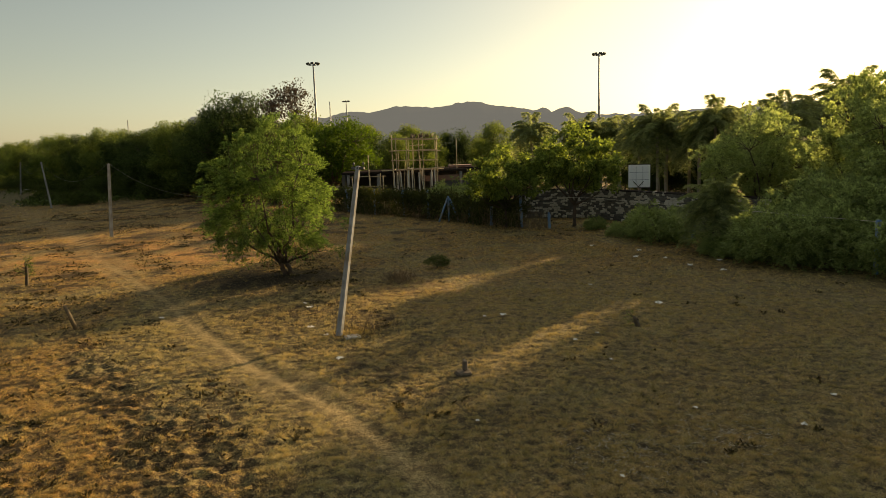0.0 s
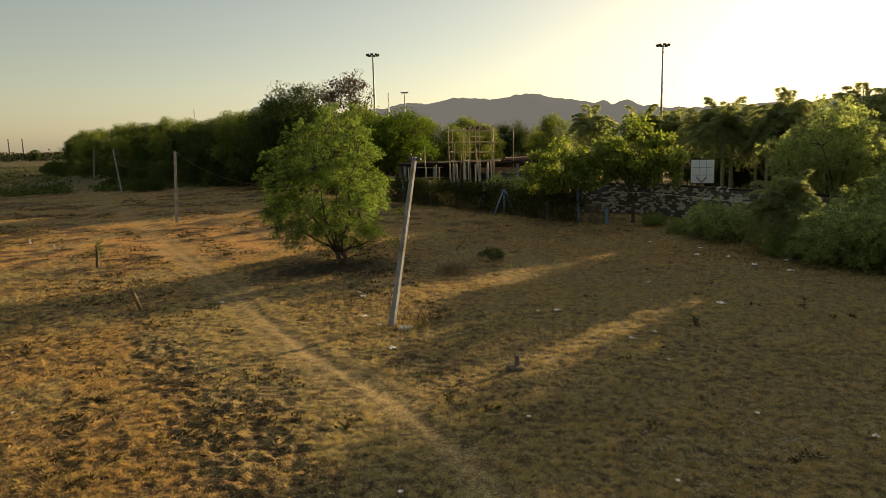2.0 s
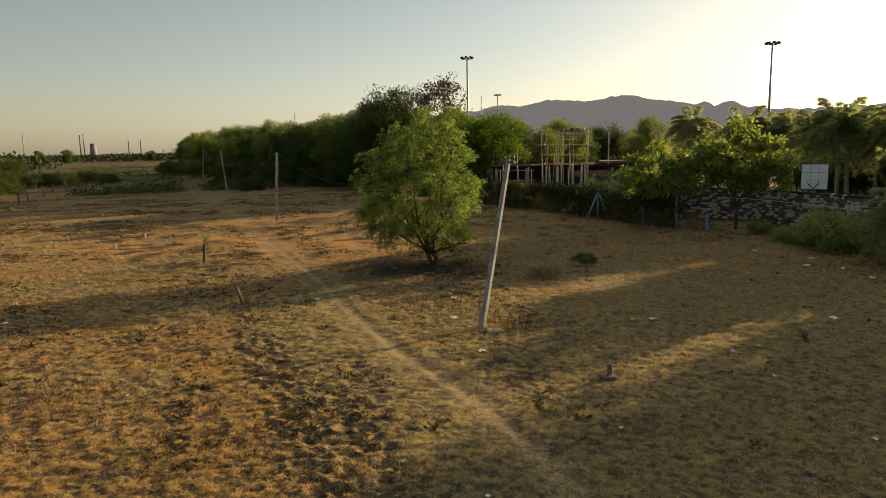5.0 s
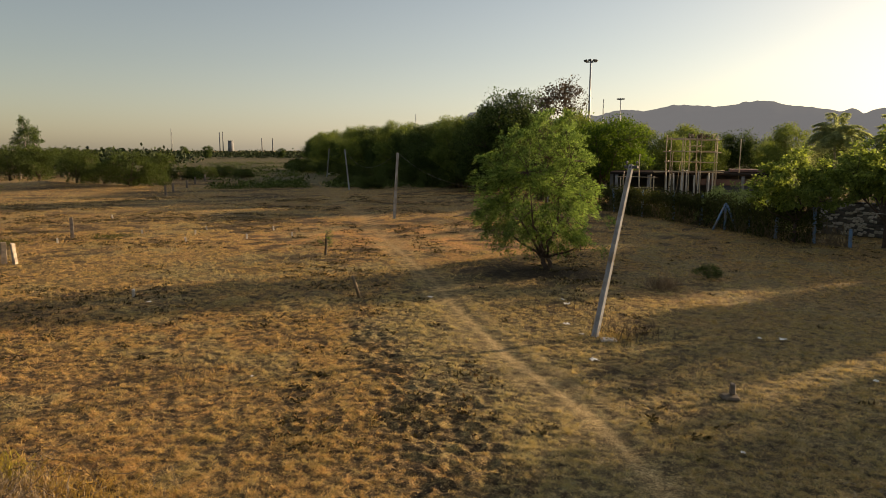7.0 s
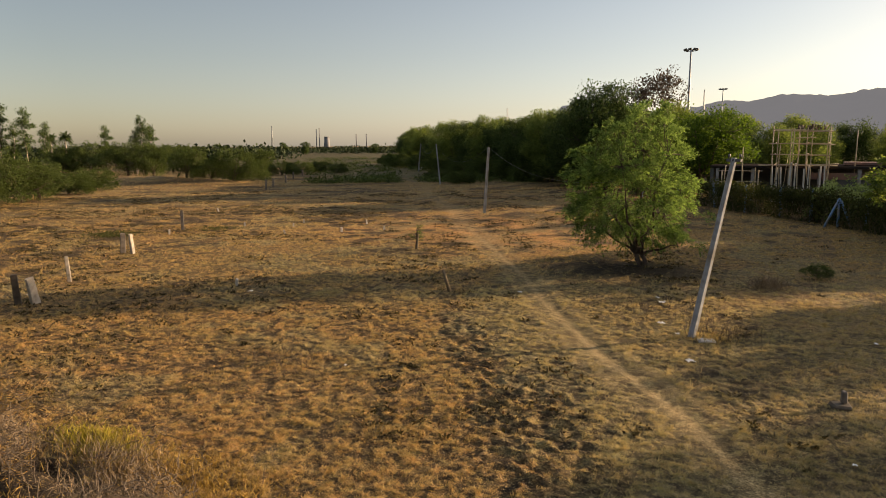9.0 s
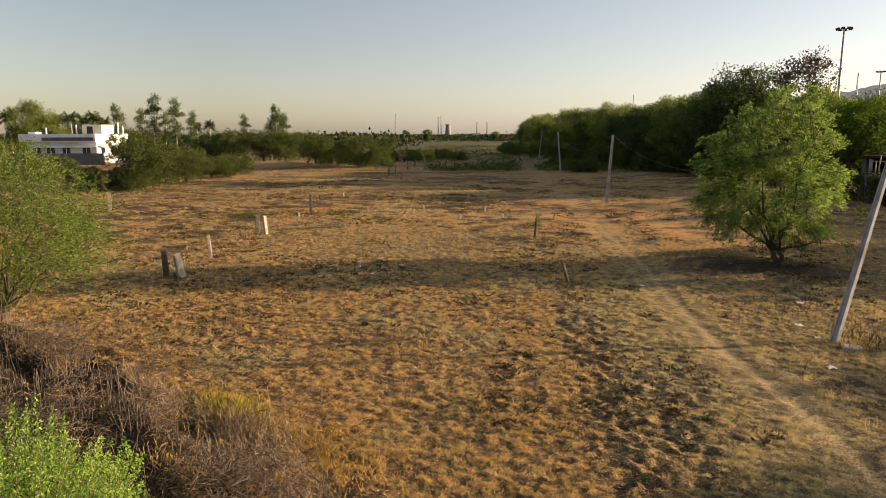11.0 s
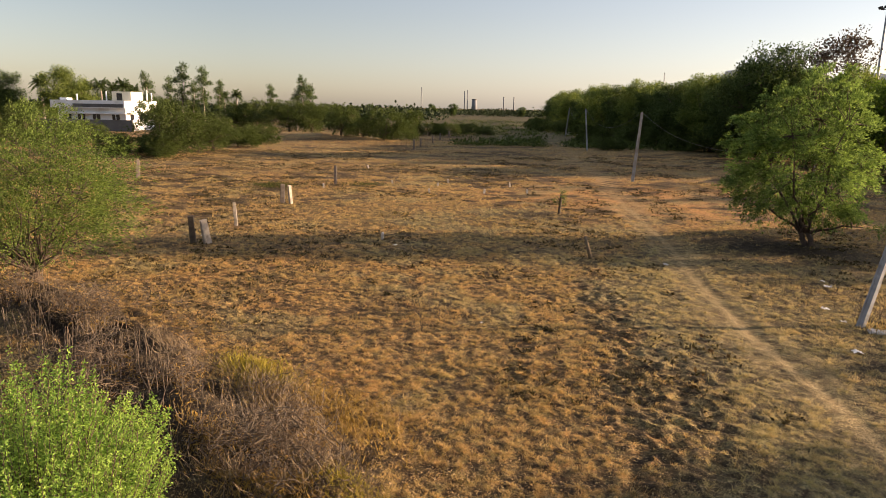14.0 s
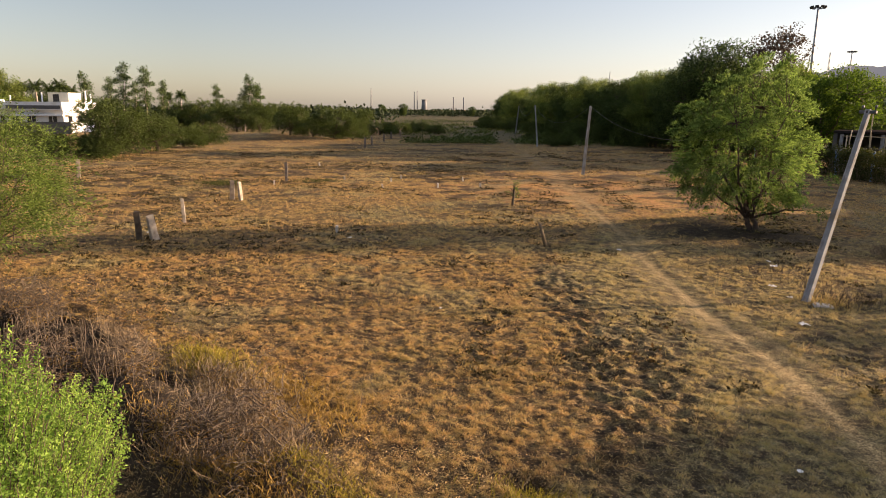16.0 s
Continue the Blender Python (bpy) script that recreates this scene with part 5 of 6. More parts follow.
for x0, x1, y0, y1, z0, z1, mt, nm in ((-6.0, 8.5, -0.3, 6, 3.1, 3.3, M_ROOF, "roof_slab"), (-6.0, 8.5, 5.7, 6, 0, 3.05, M_GREYWALL, "rear_wall"),
                                       (1.5, 8.4, 0.1, 0.3, 2.2, 2.75, M_PINK, "beam"), (2.6, 8.4, 0.2, 0.4, 0, 2.2, M_GREYWALL, "front_wall"),
                                       (-6.0, -5.7, 0, 5.7, 0, 3.05, M_GREYWALL, "side_wall"), (4.2, 8.5, 1.2, 3, 3.35, 3.6, M_PINK, "parapet")):
    bm = bmesh.new()
    box(bm, x0, x1, y0, y1, z0, z1, 0.02)
    part(nm, bm, mt, shed)
for x in (-5.4, -2.6, 0.2, 2.4, 5.2, 8.2):
    bm = bmesh.new()
    box(bm, x - 0.13, x + 0.13, -0.1, 0.16, -0.05, 3.05, 0.015)
    part("column", bm, M_CONCRETE, shed)
scaffold = thing("scaffold", pose(-1.05, 61.2, 0, 0, 0, 1) @ Matrix.Diagonal((0.88, 1, 1, 1)), "bamboo scaffold with pale poles lashed in three lifts", "scaffold")
rs = R(83)
for x, top in ((-2.28, 6.5), (-2.0, 6.45), (-1.62, 5.1), (-0.86, 6.3), (-0.64, 6.55), (-0.14, 6.5), (0.45, 6.45), (0.84, 6.4), (2.02, 6.6), (2.25, 6.55)):
    for y in (0.0, 1.3):
        if y and x in (-2.0, -1.62, -0.64, 0.84, 2.02):
            continue
        a, b = (x + rs.normal(0, 0.04), y, -0.1), (x + rs.normal(0, 0.07), y + rs.normal(0, 0.06), top + rs.normal(0, 0.08))
        v, f = tube_arrays(bent(a, b, 5, 0, 0.03, rs)[None], np.linspace(0.058, 0.04, 5)[None] * (1 if y == 0 else 0.8), 6)
        part_mesh("upright", mesh_of("bamboo_upright", v, f, M_BAMBOO, True), scaffold)
for z, x0, x1 in ((1.3, -2.5, 2.5), (3.4, -3.6, 3.2), (4.25, -2.5, 2.5), (5.15, -2.5, 2.45), (5.6, -0.5, 1.2), (6.2, -2.5, 2.5)):
    for y in (-0.06, 1.36):
        if y > 0 and x0 > -1:
            continue
        v, f = tube_arrays(bent((x0 + rs.normal(0, 0.1), y, z + rs.normal(0, 0.05)), (x1 + rs.normal(0, 0.15), y, z + rs.normal(0, 0.07)), 5, 0, 0.02, rs)[None], np.full((1, 5), 0.045), 6)
        part_mesh("ledger", mesh_of("bamboo_ledger", v, f, M_BAMBOO, True), scaffold)
    for x in (-2.1, -0.7, 0.7, 2.1):
        if x0 < x < x1:
            v, f = tube_arrays(bent((x, -0.25, z + 0.06), (x + rs.normal(0, 0.1), 1.6, z + 0.06), 4, 0, 0.02, rs)[None], np.full((1, 4), 0.035), 5)
            part_mesh("transom", mesh_of("bamboo_transom", v, f, M_BAMBOO, True), scaffold)
for x, dx, top in ((-1.5, 0.5, 4.3), (1.0, -0.6, 5.2)):
    v, f = tube_arrays(bent((x, 0.1, 0), (x + dx, 0.9, top), 5, 0, 0.04, rs)[None], np.linspace(0.05, 0.03, 5)[None], 6)
    part_mesh("raking_pole", mesh_of("bamboo_rake", v, f, M_BAMBOO, True), scaffold)
for x, r in ((-2.15, 0.06), (-1.85, 0.08), (-1.4, 0.07), (-0.8, 0.1), (-0.3, 0.075), (0.42, 0.09), (0.8, 0.06), (1.65, 0.075), (2.0, 0.09)):
    v, f = tube_arrays(bent((x + rs.normal(0, 0.06), -0.15 + rs.normal(0, 0.1), -0.1), (x + rs.normal(0, 0.09), 0.1, 3.4 + rs.normal(0, 0.12)), 4, 0, 0.02, rs)[None], np.full((1, 4), r), 6)
    part_mesh("prop", mesh_of("bamboo_prop", v, f, M_PROP, True), scaffold, "pale peeled timber prop")
for i in range(26):
    x = rs.uniform(-0.6, 1.9)
    v, f = tube_arrays(bent((x, rs.uniform(0, 1.2), 6.26), (x + rs.normal(0, 0.18), rs.uniform(0, 1.3), 6.5 + rs.uniform(0, 0.2)), 3, 0, 0.02, rs)[None], np.full((1, 3), 0.05), 5)
    part_mesh("stub", mesh_of("timber_stub", v, f, M_BARK, True), scaffold, "dark timber offcut stacked on the top lift")
for x, y, h in ((2.85, 63.5, 6.2), (-5.2, 60.5, 4.9), (-6.6, 60.8, 3.4), (-4.2, 61, 3.2)):
    ob = thing("bamboo_pole", pose(x, y, 0, rs.normal(0, 1.5), rs.normal(0, 1.5), 0), "single upright bamboo pole at the building yard", "pole", "yard poles")
    v, f = tube_arrays(bent((0, 0, -0.1), (0, 0, h), 5, 0, 0.03, rs)[None], np.linspace(0.06, 0.04, 5)[None], 6)
    part_mesh("shaft", mesh_of("yard_pole", v, f, M_BAMBOO, True), ob)
rail = thing("bamboo_rail", pose(-5.6, 60.6, 0), "low bamboo rail in front of the dark building bay", "rail")
for z in (1.5, 2.0, 2.95):
    v, f = tube_arrays(bent((-1.5, 0, z), (1.9, 0, z + rs.normal(0, 0.08)), 5, 0, 0.02, rs)[None], np.full((1, 5), 0.032), 6)
    part_mesh("bar", mesh_of("rail_bar", v, f, M_BAMBOO, True), rail)
for x in (-1.2, 0.4, 1.6):
    v, f = tube_arrays(np.array([[(x, 0.05, -0.1), (x, 0.05, 3.0)]]), np.full((1, 2), 0.05), 6)
    part_mesh("stake", mesh_of("rail_stake", v, f, M_BAMBOO, True), rail)


def stone_shapes(rng, n):
    out = []
    for _ in range(n):
        bm = bmesh.new()
        box(bm, -0.5, 0.5, -0.5, 0.5, -0.5, 0.5, 0.14, 0.10, rng)
        me = bpy.data.meshes.new("stone")
        bm.to_mesh(me)
        bm.free()
        out.append(me)
    return out


def rubble_wall():
    """A dry rubble wall, stone by stone, some of them whitewashed."""
    pyr = random.Random(84)
    line = [(6.4, 48.3), (11.6, 46.3), (15.2, 39.4), (18.3, 33.6)]
    wall = thing("stone_wall", pose(0, 0, 0), "rough rubble stone wall with scattered whitewashed stones and a cement coping", "wall")
    greys, whites = stone_shapes(pyr, 5), stone_shapes(pyr, 3)
    stone = surface("rubble_stone", (0.07, 0.062, 0.055), (0.19, 0.17, 0.15), 1.5, 20, 0.95)
    for me in greys:
        me.materials.append(stone)
    for me in whites:
        me.materials.append(M_CHALK)
    placed, rest = 0, []
    segments = list(zip(line[:-1], line[1:]))
    for (ax, ay), (bx, by) in (segments[1], segments[0], segments[2]):
        ln = math.hypot(bx - ax, by - ay)
        ang = math.atan2(by - ay, bx - ax)
        put = Matrix.Translation((ax, ay, 0)) @ Matrix.Rotation(ang, 4, 'Z')
        bm = bmesh.new()
        box(bm, 0, ln, -0.14, 0.14, 0, 1.98)
        bm.transform(put)
        part("core", bm, M_GREYWALL, wall)
        bm = bmesh.new()
        box(bm, -0.05, ln + 0.05, -0.26, 0.26, 2.0, 2.09, 0.015)
        bm.transform(put)
        part("coping", bm, M_ROOF, wall)
        z = 0.05
        while z < 1.9:
            s, hh = pyr.uniform(0, 0.2), pyr.uniform(0.13, 0.24)
            while s < ln:
                w = pyr.uniform(0.15, 0.38)
                me = pyr.choice(whites) if pyr.random() < 0.48 else pyr.choice(greys)
                m = put @ Matrix.Translation((s + w / 2, -0.13, z + hh / 2 + pyr.gauss(0, 0.03))) @ Euler((0, pyr.gauss(0, 0.16), 0)).to_matrix().to_4x4() @ Matrix.Diagonal((w * 0.95, 0.22 + pyr.uniform(0, 0.1), hh * pyr.uniform(0.7, 1.05), 1))
                if placed < 300:
                    o = new("stone", me)
                    o.parent = wall
                    o.matrix_basis = m
                else:
                    rest.append((me, m))
                placed += 1
                s += w
            z += hh
    for nm, kinds, mt in (("rubble", greys, stone), ("whitewashed_rubble", whites, M_CHALK)):
        bm = bmesh.new()
        for me, m in rest:
            if me not in kinds:
                continue
            was = len(bm.verts)
            bm.from_mesh(me)
            bm.verts.ensure_lookup_table()
            for v in bm.verts[was:]:
                v.co = m @ v.co
        tagged(part(nm, bm, mt, wall), kind="stuff")


rubble_wall()

board = thing("sign_board", pose(15.85, 49.4, 0, 0, 0, -18), "white sheet-metal board with a faint blue grid, on dark steel legs", "sign")
bm = bmesh.new()
box(bm, -0.78, 0.78, -0.02, 0.02, 1.83, 3.5, 0.006)
part("panel", bm, M_BOARD, board)
for x0, x1, z0, z1 in ((-0.82, -0.78, 1.79, 3.54), (0.78, 0.82, 1.79, 3.54), (-0.78, 0.78, 3.5, 3.54), (-0.78, 0.78, 1.79, 1.83)):
    bm = bmesh.new()
    box(bm, x0, x1, -0.03, 0.03, z0, z1, 0.004)
    part("frame", bm, M_LAMP, board)
for x0, x1, z0, z1 in ((-0.70, 0.70, 2.93, 2.96), (-0.70, 0.70, 2.38, 2.41), (-0.24, -0.21, 2.0, 3.42), (0.24, 0.27, 2.0, 3.42)):
    bm = bmesh.new()
    box(bm, x0, x1, -0.028, -0.021, z0, z1)
    part("grid_line", bm, M_LINE, board, "faint blue-grey painted line")
for x0, x1 in ((-0.42, -0.06), (0.3, -0.06)):
    v, f = tube_arrays(np.array([[(x0, -0.045, 2.28), (x1, -0.045, 1.86)]]), np.full((1, 2), 0.028), 4)
    part_mesh("mark", mesh_of("board_mark", v, f, M_LAMP), board, "dark diagonal stroke")
for x in (-0.7, 0.7):
    bm = bmesh.new()
    box(bm, x - 0.04, x + 0.04, 0.02, 0.10, -0.1, 3.4, 0.004)
    part("leg", bm, M_LAMP, board)
drum = thing("plastic_drum", pose(13.9, 34.6, gz(13.9, 34.6)), "faded blue plastic drum half hidden in the shrubs", "drum")
v, f = tube_arrays(np.array([[(0, 0, 0.0), (0, 0, 0.06), (0, 0, 0.45), (0, 0, 0.5), (0, 0, 0.85), (0, 0, 0.9)]]), np.array([[0.26, 0.29, 0.29, 0.305, 0.29, 0.26]]), 16)
part_mesh("body", mesh_of("drum_body", v, f, M_BLUE, True), drum)
v, f = tube_arrays(np.array([[(0.1, 0, 0.9), (0.1, 0, 0.94)]]), np.array([[0.05, 0.05]]), 10)
part_mesh("cap", mesh_of("drum_cap", v, f, M_LAMP), drum)

# ---- white house ----
house = thing("house", pose(-129.1, 50.0, 0, 0, 0, 36), "single-storey white house with deep parapet, dark windows and roof stair room", "house")


def hpart(nm, x0, x1, y0, y1, z0, z1, mt, bev=0.02, parent=None):
    bm = bmesh.new()
    box(bm, x0, x1, y0, y1, z0, z1, bev)
    return part(nm, bm, mt, parent or house)


hpart("wall", -6.4, 6.5, 0.0, 10.0, -0.1, 4.0, M_WHITE)
hpart("parapet", -7.2, 6.9, -0.9, 10.3, 4.0, 5.35, M_WHITE)
hpart("sunshade", -6.0, 6.8, -0.75, -0.02, 2.95, 3.2, M_WHITE)
hpart("sunshade", 6.52, 7.3, 0.5, 9.8, 2.95, 3.2, M_CREAM)
hpart("compound_wall", -8.5, 9.0, -2.4, -2.15, -0.1, 2.0, M_GREYWALL)
hpart("stair_room", 2.3, 6.0, 3.0, 7.0, 5.35, 7.0, M_CREAM)
hpart("stair_door", 3.2, 4.3, 2.97, 2.99, 5.4, 6.7, M_DARKGLASS, 0)
hpart("balcony_recess", -2.9, 6.6, -0.93, -0.905, 4.15, 4.75, M_GREYWALL, 0)
for x in (-4.6, -2.0, 0.9, 4.6):
    w = hpart("window", x - 0.7, x + 0.7, -0.06, -0.01, 1.9, 2.9, M_DARKGLASS, 0)
    hpart("sill", x - 0.8, x + 0.8, -0.12, -0.07, 1.8, 1.9, M_WHITE, 0, w)
    hpart("mullion", x - 0.05, x + 0.05, -0.10, -0.065, 1.9, 2.9, M_WHITE, 0, w)
for y in (2.0, 5.0, 8.0):
    w = hpart("window", 6.51, 6.56, y - 0.6, y + 0.6, 1.9, 2.9, M_DARKGLASS, 0)
    hpart("sill", 6.57, 6.62, y - 0.7, y + 0.7, 1.8, 1.9, M_CREAM, 0, w)
for x, y, z in ((-5.2, 4, 6.5), (0.6, 4, 7.0), (6.3, 8, 7.4), (6.3, 9.7, 6.9), (4.3, 9.7, 6.9)):
    hpart("roof_column", x - 0.1, x + 0.1, y - 0.1, y + 0.1, 5.3, z, M_WHITE)
hpart("roof_tank", -6.6, -5.2, 1, 2.6, 5.36, 5.75, M_WHITE)


# ---- marker stones, stubs, pegs ----
def stone_slab(x, y, w, d, h, lean, turn, label, group="marker stones", stone=M_GRANITE):
    pyr = random.Random(int(x * 100) % 997)
    ob = thing("marker_stone", pose(x, y, gz(x, y), lean[0], lean[1], turn), label, "stone post", group)
    bm = bmesh.new()
    n = 6
    rings = []
    for i in range(n):
        f = i / (n - 1)
        s = 1 - 0.12 * f
        rings.append([bm.verts.new((sx * w * s / 2 + pyr.uniform(-0.012, 0.012), sy * d * s / 2 + pyr.uniform(-0.012, 0.012), -0.15 + (h + 0.15) * f + (pyr.uniform(-0.03, 0.03) if i == n - 1 else 0)))
                      for sx, sy in ((-0.8, -1), (0.8, -1), (1, -0.7), (1, 0.7), (0.8, 1), (-0.8, 1), (-1, 0.7), (-1, -0.7))])
    for lo, hi in zip(rings[:-1], rings[1:]):
        for i in range(8):
            bm.faces.new((lo[i], lo[(i + 1) % 8], hi[(i + 1) % 8], hi[i]))
    bm.faces.new(rings[-1])
    part("shaft", bm, stone, ob)


# shaded post and sunlit slabs differ here by material colour
stone_slab(-22.95, 12.0, 0.22, 0.2, 1.02, (2, -2), 60, "upright granite marker post in the dry grass, darkened for its shaded face", stone=M_CLAY_SHADE)
stone_slab(-22.55, 12.35, 0.34, 0.13, 0.92, (0, -11), 108, "broad granite slab leaning beside another post, paled for the sun on its face", stone=M_GRANITE_LIT)
stone_slab(-25.25, 15.2, 0.15, 0.14, 1.0, (1, -2), 55, "slim granite marker post in the dry grass", stone=M_GRANITE_LIT)
stone_slab(-29.75, 20.75, 0.26, 0.16, 1.0, (2, 3), 55, "upright granite marker slab in the field")
stone_slab(-29.2, 20.9, 0.24, 0.14, 0.98, (0, -5), 105, "leaning granite marker slab beside its twin", stone=M_GRANITE_LIT)
stone_slab(-34.6, 28.4, 0.2, 0.18, 1.25, (0, 0), 50, "tall dark granite marker post far in the field")
stone_slab(-46.6, 20.7, 0.28, 0.24, 1.2, (0, 2), 66, "granite marker post near the thorn scrub")
for x, y, h in ((-57.4, 59.6, 1.2), (-60.6, 64.2, 1.1), (-66, 72.5, 1.1), (-72.3, 81.2, 1.1), (-78, 90, 1.1)):
    stone_slab(x, y, 0.24, 0.22, h, (0, 1), 45, "dark stump-like fence post at the end of the field", "far fence posts")
for x, y in ((-33.6, 26.6), (-32.4, 31.5), (-27.3, 29.7), (-29.2, 32.6), (-25.1, 32.3), (-23.3, 34.3), (-41.9, 38.0), (-18.9, 17.8), (-26.2, 36.5), (-30.4, 35.0)):
    stone_slab(x, y, 0.11, 0.10, 0.27, (rs.normal(0, 5), rs.normal(0, 5)), 45, "small whitish boundary stone in the grass", "boundary stones", M_CHALK)


def stub(x, y, h, label, n=7):
    ob = thing("dead_sapling", pose(x, y, gz(x, y)), label, "dead sapling", "dead saplings")
    rng = R(int(abs(x) * 10))
    lines = [bent((0, 0, -0.1), (rng.normal(0, 0.06), rng.normal(0, 0.06), h), 5, 0, 0.02, rng)]
    rad = [np.linspace(0.085, 0.05, 5)]
    for i in range(n):
        z = rng.uniform(0.35, 1) * h
        a = rng.uniform(0, PI2)
        lines.append(bent((0, 0, z), (0.32 * math.cos(a), 0.32 * math.sin(a), z + rng.uniform(0.0, 0.35)), 5, 0, 0.02, rng))
        rad.append(np.linspace(0.018, 0.006, 5))
    v, f = tube_arrays(np.array(lines), np.array(rad), 5)
    part_mesh("stem", mesh_of("stub_stem", v, f, M_TWIG, True), ob)
    p = np.concatenate([l[2:] for l in lines[1:]])
    p = np.repeat(p, 5, 0) + rng.normal(0, 0.06, (len(p) * 5, 3))
    lv, lf = leaf_arrays(p, rng.normal(0, 1, p.shape), 0.07, 0.03, rng)
    part_mesh("leaves", mesh_of("stub_leaves", lv, lf, M_LEAF_BUSH), ob)


stub(-17.4, 28.5, 1.0, "dead broken sapling stump with a few dry twigs", 22)
plant("shrub", (0.39, 28.8), 0, "small dark green scrubby shrub in the field", "shrub", scrub[0], scale=0.13)
stub(5.94, 18.1, 0.28, "short broken twig standing in the grass", 3)
peg = thing("leaning_stake", pose(-11.2, 20.6, gz(-11.2, 20.6), 0, -18, 30), "grey weathered wooden stake leaning in the grass", "stake")
v, f = tube_arrays(np.array([[(-0.02, 0, -0.15), (0, 0, 0.4), (0.01, 0, 0.85)]]), np.array([[0.075, 0.07, 0.055]]), 6)
part_mesh("shaft", mesh_of("stake_shaft", v, f, M_STALK, True), peg)
plinth = thing("concrete_block", pose(0.77, 14.75, gz(0.77, 14.75), 0, 0, 20), "half-buried concrete footing with a broken stub", "block")
pr = random.Random(9)
bm = bmesh.new()
box(bm, -0.2, 0.19, -0.16, 0.16, -0.1, 0.09, 0.04, 0.03, pr)
part("footing", bm, M_CLAY_SHADE, plinth)
bm = bmesh.new()
box(bm, 0.0, 0.1, -0.05, 0.06, 0.10, 0.34, 0.02, 0.012, pr)
part("stub", bm, M_GRANITE, plinth)
for i, (x, y, s) in enumerate(((-70.6, 119.2, 0.75), (-71.9, 120.0, 0.6), (-69.4, 119.0, 0.5))):
    ob = thing("pale_sack", pose(x, y, 0, 0, 0, 40 * i), "pale filled sack lying beside the track", "sack", "sacks")
    bm = bmesh.new()
    bmesh.ops.create_icosphere(bm, subdivisions=2, radius=0.8 * s)
    for vv in bm.verts:
        vv.co = Vector((vv.co.x * 1.3, vv.co.y * 0.8, max(vv.co.z * 0.75 + 0.45 * s, 0))) * (1 + 0.12 * noise.noise(vv.co * 1.7))
    part("body", bm, M_CHALK, ob, smooth=True)


# ---- scraps and stones on the grass ----
def scraps():
    rng = R(91)
    spots = [(-2.3, 16.3, 0.2), (-3.6, 19.5, 0.16), (-3.0, 18.6, 0.12), (-4.1, 22.2, 0.2), (2.3, 20.0, 0.17), (1.7, 19.9, 0.1), (3.9, 17.0, 0.12), (4.6, 17.5, 0.1), (7.4, 20.6, 0.2), (8.2, 12.6, 0.1),
             (6.8, 11.2, 0.1), (5.2, 12.2, 0.08), (9.4, 29.5, 0.22), (10.2, 31.5, 0.2), (11.0, 27.2, 0.2), (8.4, 33.5, 0.2), (11.8, 25.8, 0.22), (-8.9, 21.6, 0.14), (0.9, 12.0, 0.07), (-1.2, 9.2, 0.07), (-17.6, 17.2, 0.14),
             (-23.9, 12.9, 0.14), (6.0, 24.0, 0.12), (4.4, 15.3, 0.08), (-4.4, 22.9, 0.14), (3.0, 9.6, 0.07), (-9.5, 12.2, 0.06), (12.6, 28.0, 0.2), (10.6, 29.0, 0.16)]
    for x, y, s in spots:
        bm = bmesh.new()
        bmesh.ops.create_grid(bm, x_segments=4, y_segments=4, size=s / 2)
        for v in bm.verts:
            v.co.z = abs(rng.normal(0, s * 0.16)) + 0.03
            v.co.x += rng.normal(0, s * 0.07)
            v.co.y += rng.normal(0, s * 0.07)
        ob = new("paper_scrap", bpy.data.meshes.new("paper_scrap"))
        bm.to_mesh(ob.data)
        bm.free()
        ob.data.materials.append(M_PAPER)
        ob.matrix_basis = pose(x, y, gz(x, y), 0, 0, rng.uniform(0, 360))
        tagged(ob, "crumpled whitish scrap lying on the grass", "litter", "scraps")


scraps()


# ---- brush heap, dry weeds and tufts ----
def tangle(name, label, n, rng, place, lo, hi, r, rise, mat_, curl=0.12):
    base = place(n)
    n = len(base)
    a, up = rng.uniform(0, PI2, n), rng.uniform(-0.15, rise, n)
    ln = rng.uniform(lo, hi, n)
    way = np.stack([np.cos(a), np.sin(a), up], 1)
    way /= np.linalg.norm(way, axis=1, keepdims=True)
    k = 6
    s = np.linspace(0, 1, k)[None, :, None]
    bow = rng.normal(0, curl, (n, 1, 3)) * ln[:, None, None]
    lines = base[:, None] + way[:, None] * ln[:, None, None] * (s - 0.3) + bow * 4 * s * (1 - s) + rng.normal(0, 0.01, (n, k, 3))
    g = ground_z(lines[..., 0], lines[..., 1])
    lines[..., 2] = np.maximum(lines[..., 2], g + 0.01)
    rad = r * rng.uniform(0.5, 1.4, (n, 1)) * np.linspace(1, 0.45, k)[None]
    v, f = tube_arrays(lines, rad, 3)
    tagged(new(name, mesh_of(name, v, f[0], mat_)), label, "brushwood", kind="stuff")


